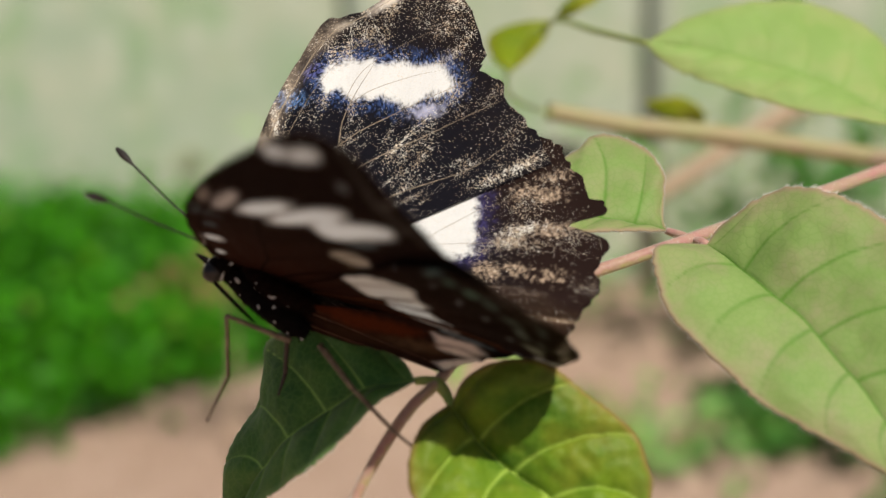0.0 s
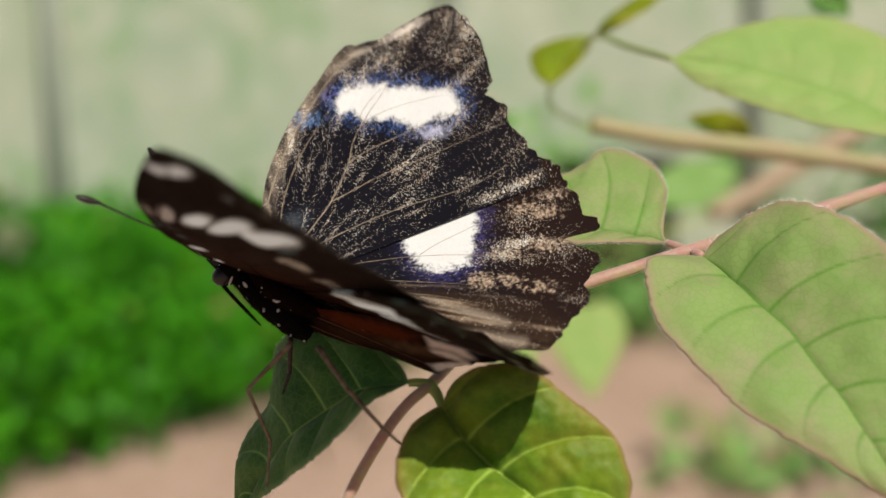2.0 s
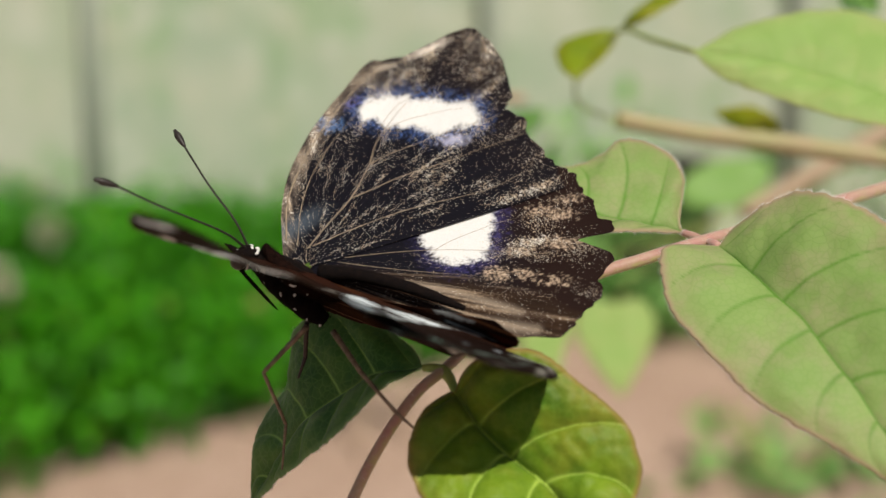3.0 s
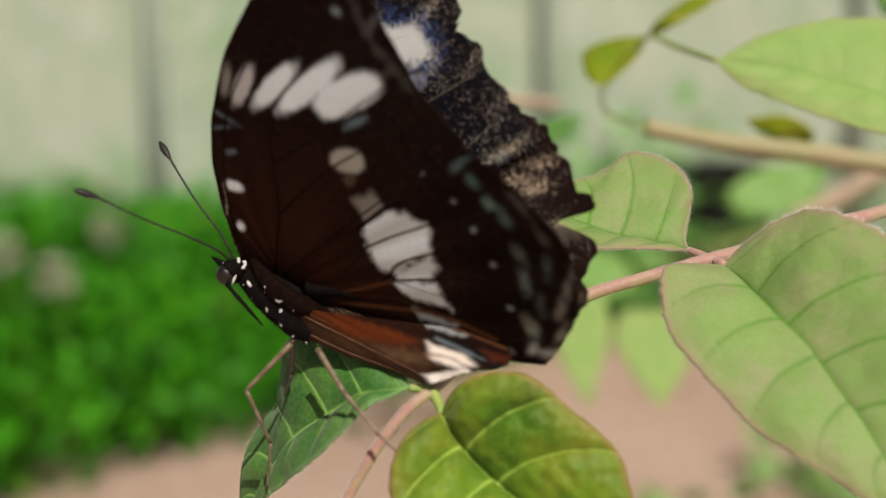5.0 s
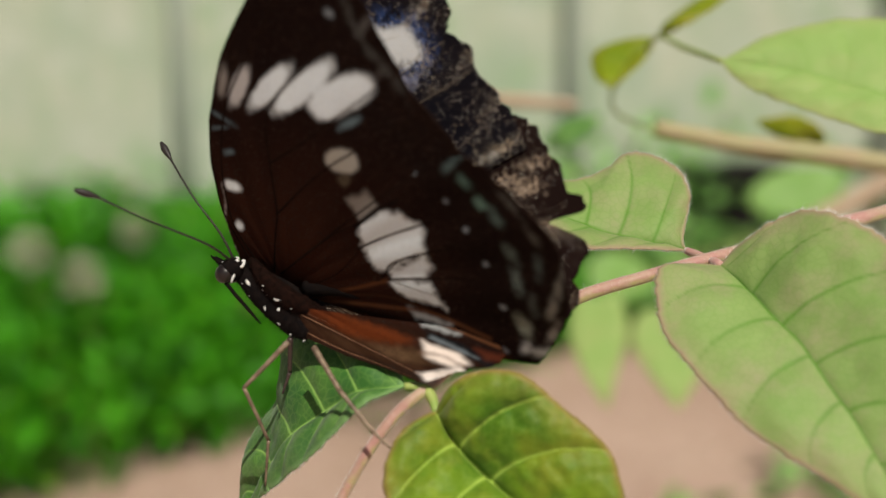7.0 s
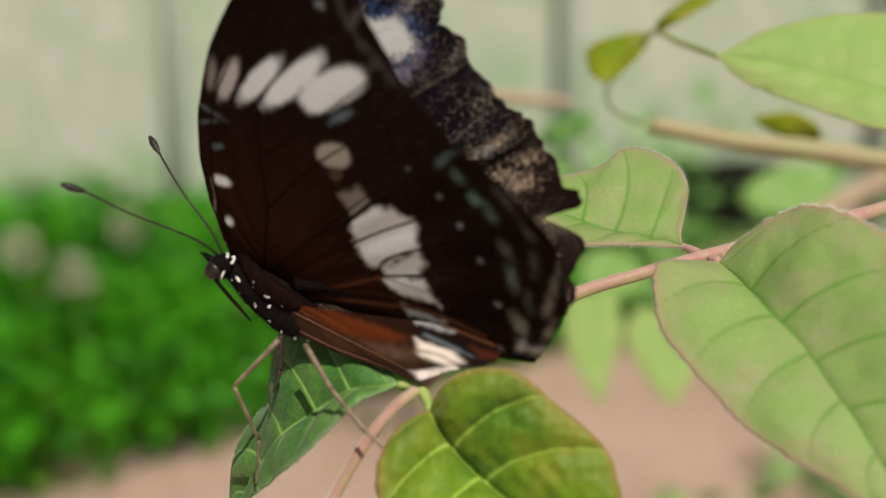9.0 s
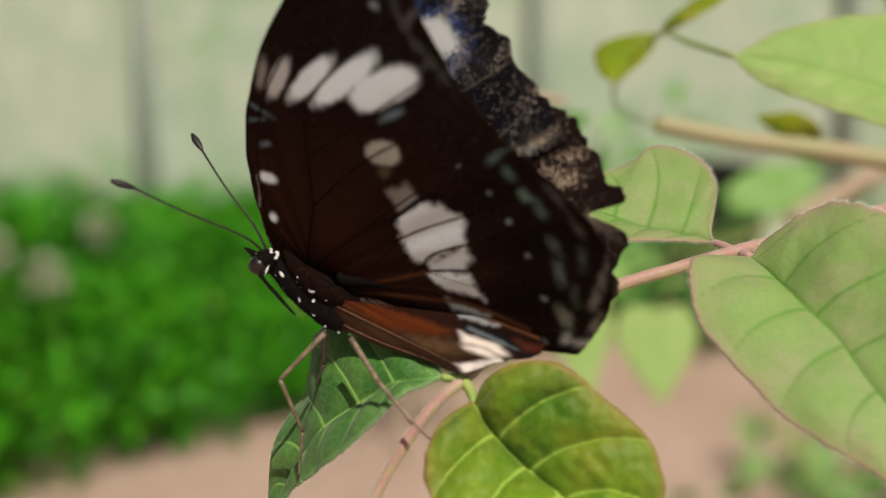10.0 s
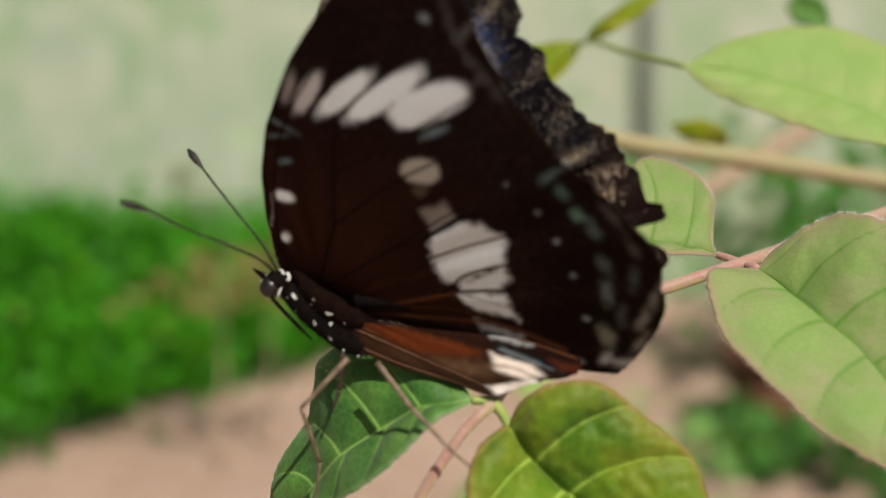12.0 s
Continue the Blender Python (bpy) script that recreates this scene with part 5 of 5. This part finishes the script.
def build_leg(pts, radii, material, label):
    """Femur, tibia and foot, jointed at the knees."""
    leg = limb("leg", pts[:2], radii[:2], material, butterfly, label, rings=10, sides=8)
    for i in range(1, len(pts) - 1):
        limb("tibia" if i == 1 else "tarsus", pts[i:i + 2], radii[i:i + 2], material, leg, rings=10, sides=8)
    return leg


build_body()
antenna_near = build_antenna([(-12.5, 3.7, 4.6), (-14.6, 5.0, 8.4), (-20.9, 6.0, 14.4), (-26.1, 7.0, 17.8), (-27.5, 7.0, 18.9)], butterfly)
antenna_far = build_antenna([(-12.4, 3.7, 3.8), (-15.0, 6.7, 5.0), (-19.8, 10.3, 6.1), (-27.0, 15.4, 4.6)], butterfly)
front_leg = build_leg([(-0.9, -3.6, 6.2), (-4.6, -10.7, 6.8), (-1.7, -16.8, 1.6), (-1.4, -23.0, -1.0)], [0.38, 0.26, 0.22, 0.14], MAT["leg"], "slender jointed brown leg")
build_leg([(2.6, -3.2, 6.2), (8.0, -6.9, 7.7), (13.8, -10.3, 7.9), (16.9, -11.9, 6.8)], [0.40, 0.29, 0.24, 0.14], MAT["leg"], "slender jointed brown leg")
build_leg([(-2.4, -3.4, 2.6), (-2.0, -7.9, 0.6), (-2.2, -10.8, 0.4)], [0.35, 0.28, 0.14], MAT["leg_dark"], "short dark leg drawn up")


# ---- things behind: weeds, pots, flowers ----
def build_weed(x, y, spread, height, count, size, material, label, seed):
    rng = np.random.RandomState(seed)
    ob = thing("weed_plant", pose(x, y, 0), label, "plant", "weeds by the path")
    pts = []
    for i in range(7):
        a = rng.rand() * 6.28
        tip = np.array((math.cos(a) * spread * rng.rand(), math.sin(a) * spread * rng.rand(), height * (0.6 + 0.4 * rng.rand())))
        limb("stalk", [(0, 0, 0), tip * (0.3, 0.3, 0.55), tip], [0.004, 0.003, 0.0015], MAT["stem_green"], ob, scale=1.0, rings=8, sides=6)
        k = count // 7
        t = 0.25 + 0.75 * rng.rand(k)
        pts.append(tip * t[:, None] + rng.randn(k, 3) * (spread * 0.35, spread * 0.35, height * 0.08))
    pts = np.concatenate(pts)
    pts[:, 2] = np.maximum(pts[:, 2], 0.01)
    leaves = leaf_cloud("foliage", pts, size * (0.7 + 0.6 * rng.rand(len(pts))), material, ob, seed=seed + 1, up=0.6)
    tagged(leaves, kind="stuff")


build_weed(0.64, 1.9, 0.20, 0.13, 60, 0.05, MAT["weeds_light"], "loose light green weed in the bare earth", 31)
build_weed(1.16, 1.85, 0.22, 0.12, 170, 0.06, MAT["weeds"], "leafy green weed beside the path", 32)
build_weed(1.18, 2.55, 0.32, 0.58, 300, 0.07, MAT["weeds"], "tall leafy weed in front of the wall", 33)
build_weed(0.40, 3.05, 0.30, 0.60, 280, 0.07, MAT["weeds_light"], "tall leafy weed in front of the wall", 34)
build_weed(0.93, 1.98, 0.17, 0.10, 190, 0.05, MAT["weeds"], "low leafy weed beside a clay pot", 39)
build_weed(1.18, 1.55, 0.28, 0.16, 260, 0.055, MAT["weeds"], "low leafy weed beside the path", 40)
build_weed(1.55, 2.3, 0.35, 0.60, 300, 0.07, MAT["weeds"], "tall leafy weed in front of the wall", 35)
build_weed(0.30, 1.55, 0.10, 0.16, 40, 0.05, MAT["weeds_light"], "small pale seedling in the bare earth", 36)
build_weed(0.75, 1.35, 0.14, 0.16, 28, 0.05, MAT["weeds"], "low leafy weed beside the path", 37)


def build_pot(name, x, y, r, h, material, label):
    ob = thing(name, pose(x, y, 0), label, "plant pot")
    turned("body", [(0.0, 0.0), (r * 0.72, 0.0), (r * 0.76, h * 0.1), (r * 0.95, h * 0.86), (r * 0.9, h * 0.86), (0.68 * r, 0.03), (0, 0.03)], material, ob)
    turned("rim", [(r * 0.88, h * 0.85), (r * 1.04, h * 0.85), (r * 1.06, h), (r * 0.92, h), (r * 0.88, h * 0.85)], material, ob)
    turned("soil", [(0, h * 0.9), (r * 0.5, h * 0.91), (r * 0.91, h * 0.88)], MAT["soil"], ob)


build_weed(0.72, 2.96, 0.17, 0.20, 170, 0.05, MAT["weeds_light"], "bushy weed in front of a dark gap", 38)
# An added pot shape that only darkens a gap between the weeds.
build_pot("dark_pot", 0.73, 3.16, 0.155, 0.40, MAT["gap_dark"], "black pot-shaped filler for a dark gap among the weeds")
build_pot("brown_pot", 1.01, 2.20, 0.098, 0.165, MAT["pot_brown"], "reddish brown clay pot on the ground")


def build_flower(x, y, z, seed):
    rng = np.random.RandomState(seed)
    ob = thing("pale_flower", pose(x, y, 0), "pale cream flower head above the hedge", "flower", "flowers in the hedge")
    limb("stalk", [(0, 0, 0), (0.01, 0.02, z * 0.5), (0, 0, z)], [0.0015, 0.0015, 0.001], MAT["stem_green"], ob, scale=1.0, rings=8, sides=6)
    a = rng.randn(110, 3)
    a = a / np.linalg.norm(a, axis=1)[:, None] * (0.4 + 0.6 * rng.rand(110, 1))
    leaf_cloud("petals", np.array((0, 0, z)) + a * 0.025, 0.011 + 0.007 * rng.rand(110), MAT["flower"], ob, seed=seed, up=0.4, width=0.9)


for i, (x, y, z) in enumerate(((-0.557, 2.25, 0.385), (-0.583, 2.0, 0.353), (-0.695, 2.1, 0.372), (-0.096, 2.8, 0.423))):
    build_flower(x, y, z, 50 + i)


def build_dry_sprig(x, y, z, spread, seed):
    """Withered leaves caught in the hedge."""
    rng = np.random.RandomState(seed)
    ob = thing("withered_sprig", pose(x, y, 0), "withered tan leaves among the green hedge", "dry leaves", "withered leaves in the hedge")
    limb("twig", [(0, 0, 0), (0.01, 0.03, z * 0.6), (0, 0, z)], [0.004, 0.003, 0.002], MAT["twig_brown"], ob, scale=1.0, rings=8, sides=6)
    pts = np.array((0, -0.03, z)) + rng.randn(70, 3) * (spread, 0.03, 0.016)
    leaf_cloud("leaves", pts, 0.022 + 0.016 * rng.rand(70), MAT["dry"], ob, seed=seed, up=0.4)


for i, (x, y, z) in enumerate(((-0.025, 2.12, 0.32), (0.057, 2.2, 0.327))):
    build_dry_sprig(x, y, z, 0.05, 70 + i)


def build_pebbles():
    """Clods and small stones strewn over the bare earth beside the hedge."""
    rng = np.random.RandomState(61)
    bm = bmesh.new()
    bmesh.ops.create_icosphere(bm, subdivisions=2, radius=1)
    ball_v, ball_f = np.array([v.co[:] for v in bm.verts]), [[v.index for v in face.verts] for face in bm.faces]
    bm.free()
    verts, faces = [], []
    for k in range(420):
        u, w = rng.rand(2)
        at = np.array((-0.75 + 2.3 * u + 0.5 * w, 1.15 + 1.75 * u - 0.9 * w + 0.15 * rng.randn(), 0.0))
        r = 0.008 + 0.022 * rng.rand()**2.5
        lump = ball_v * (r * rng.uniform(0.8, 1.4), r * rng.uniform(0.8, 1.3), r * rng.uniform(0.4, 0.7)) * (1 + 0.12 * rng.randn(len(ball_v), 1))
        verts.append(lump + at)
        faces += [[i + k * len(ball_v) for i in face] for face in ball_f]
    ob = link_mesh("pebbles", np.concatenate(verts), faces, MAT["pebble"], label="pale clods and pebbles on bare earth")
    tagged(ob, category="pebbles", kind="stuff")


build_pebbles()


# ---- movement: the wings open and close ----
def motions():
    near = [(0.0, 79.5), (0.24, 69.0), (0.6, 68.7), (1.0, 69.2), (1.5, 70.2), (1.8, 77.7), (2.0, 84.7), (2.2, 91.2), (2.5, 93.6), (3.2, 95.0), (3.9, 71.5), (4.6, 47.8), (5.0, 45.4), (9.5, 45.9), (12.0, 47.2)]
    far = [(0.0, -28.0), (0.6, -23.5), (1.0, -18.5), (1.5, -17.5), (1.8, -25.5), (2.0, -31.0), (2.2, -38.5), (2.5, -39.5), (3.2, -39.5), (3.9, -15.0), (4.6, 4.0), (4.8, 5.0), (5.0, 8.0), (9.5, 11.0), (12.0, 14.5)]
    # the inner fold swings out with the hindwing, less far
    walk(fold, [(t, FOLD_POSE @ pose(0, 0, 0, 0.8 * (a - 47.0))) for t, a in near])
    # the feelers are raised and drawn together at first
    for feeler, root, turns in ((antenna_near, Vector((-0.0125, 0.0037, 0.0046)), ((0.0, 18.0, 0), (0.5, 11.0, 3), (1.0, 9.0, 0), (1.5, 4.0, 0), (2.0, 3.0, 0), (2.5, 0, 0), (9.0, 0, 0), (12.0, 0, 1))),
                                (antenna_far, Vector((-0.0124, 0.0037, 0.0038)), ((0.0, 0, 7.6), (1.0, 0, 6.8), (1.6, 0, 4.0), (2.5, 0, -1.4), (3.2, 0, -1.6), (5.0, 0, 0), (9.0, 0, 0), (12.0, 0, 1)))):
        walk(feeler, [(t, Matrix.Translation(root) @ pose(0, 0, 0, 0, ry, rz) @ Matrix.Translation(-root)) for t, ry, rz in turns])
    # the front leg is set down
    axis = Vector((-0.318, 0.0, -0.948))
    hip, knee = Vector((-0.0009, -0.0036, 0.0062)), Vector((-0.0046, -0.0107, 0.0068))

    def turn_at(point, degrees):
        return Matrix.Translation(point) @ Matrix.Rotation(radians(degrees), 4, axis) @ Matrix.Translation(-point)

    step = [(0.0, 70.0, -50.0), (0.15, 78.0, -45.0), (0.3, 34.0, -25.0), (0.4, 0.0, 0.0), (12.0, 0.0, 0.0)]
    walk(front_leg, [(t, turn_at(hip, a)) for t, a, _ in step])
    for piece in front_leg.children:
        walk(piece, [(t, turn_at(knee, a)) for t, _, a in step])
    # the near forewing also swings a little forward in its own plane while the wings beat
    swing = {0.0: -12.0, 0.24: -5.0, 0.6: -4.5, 1.0: -5.5, 1.5: -6.0, 1.8: -3.5}
    wide = [(t, a - 2.0 + 1.6 * max(0.0, min(1.0, (a - 70.5) / 20.0))) for t, a in near]
    for ob, rows in ((left_hind, wide), (right_fore, far), (right_hind, far)):
        walk(ob, [(t, HINGE @ pose(0, 0, 0, a)) for t, a in rows])
    walk(left_fore, [(t, HINGE @ pose(0, 0, 0, a + (0.5 if t == 0 else 0.0)) @ pose(-0.0075, 0.002, 0, 0, 0, swing.get(t, 0.0)) @ pose(0.0075, -0.002, 0)) for t, a in near])


motions()
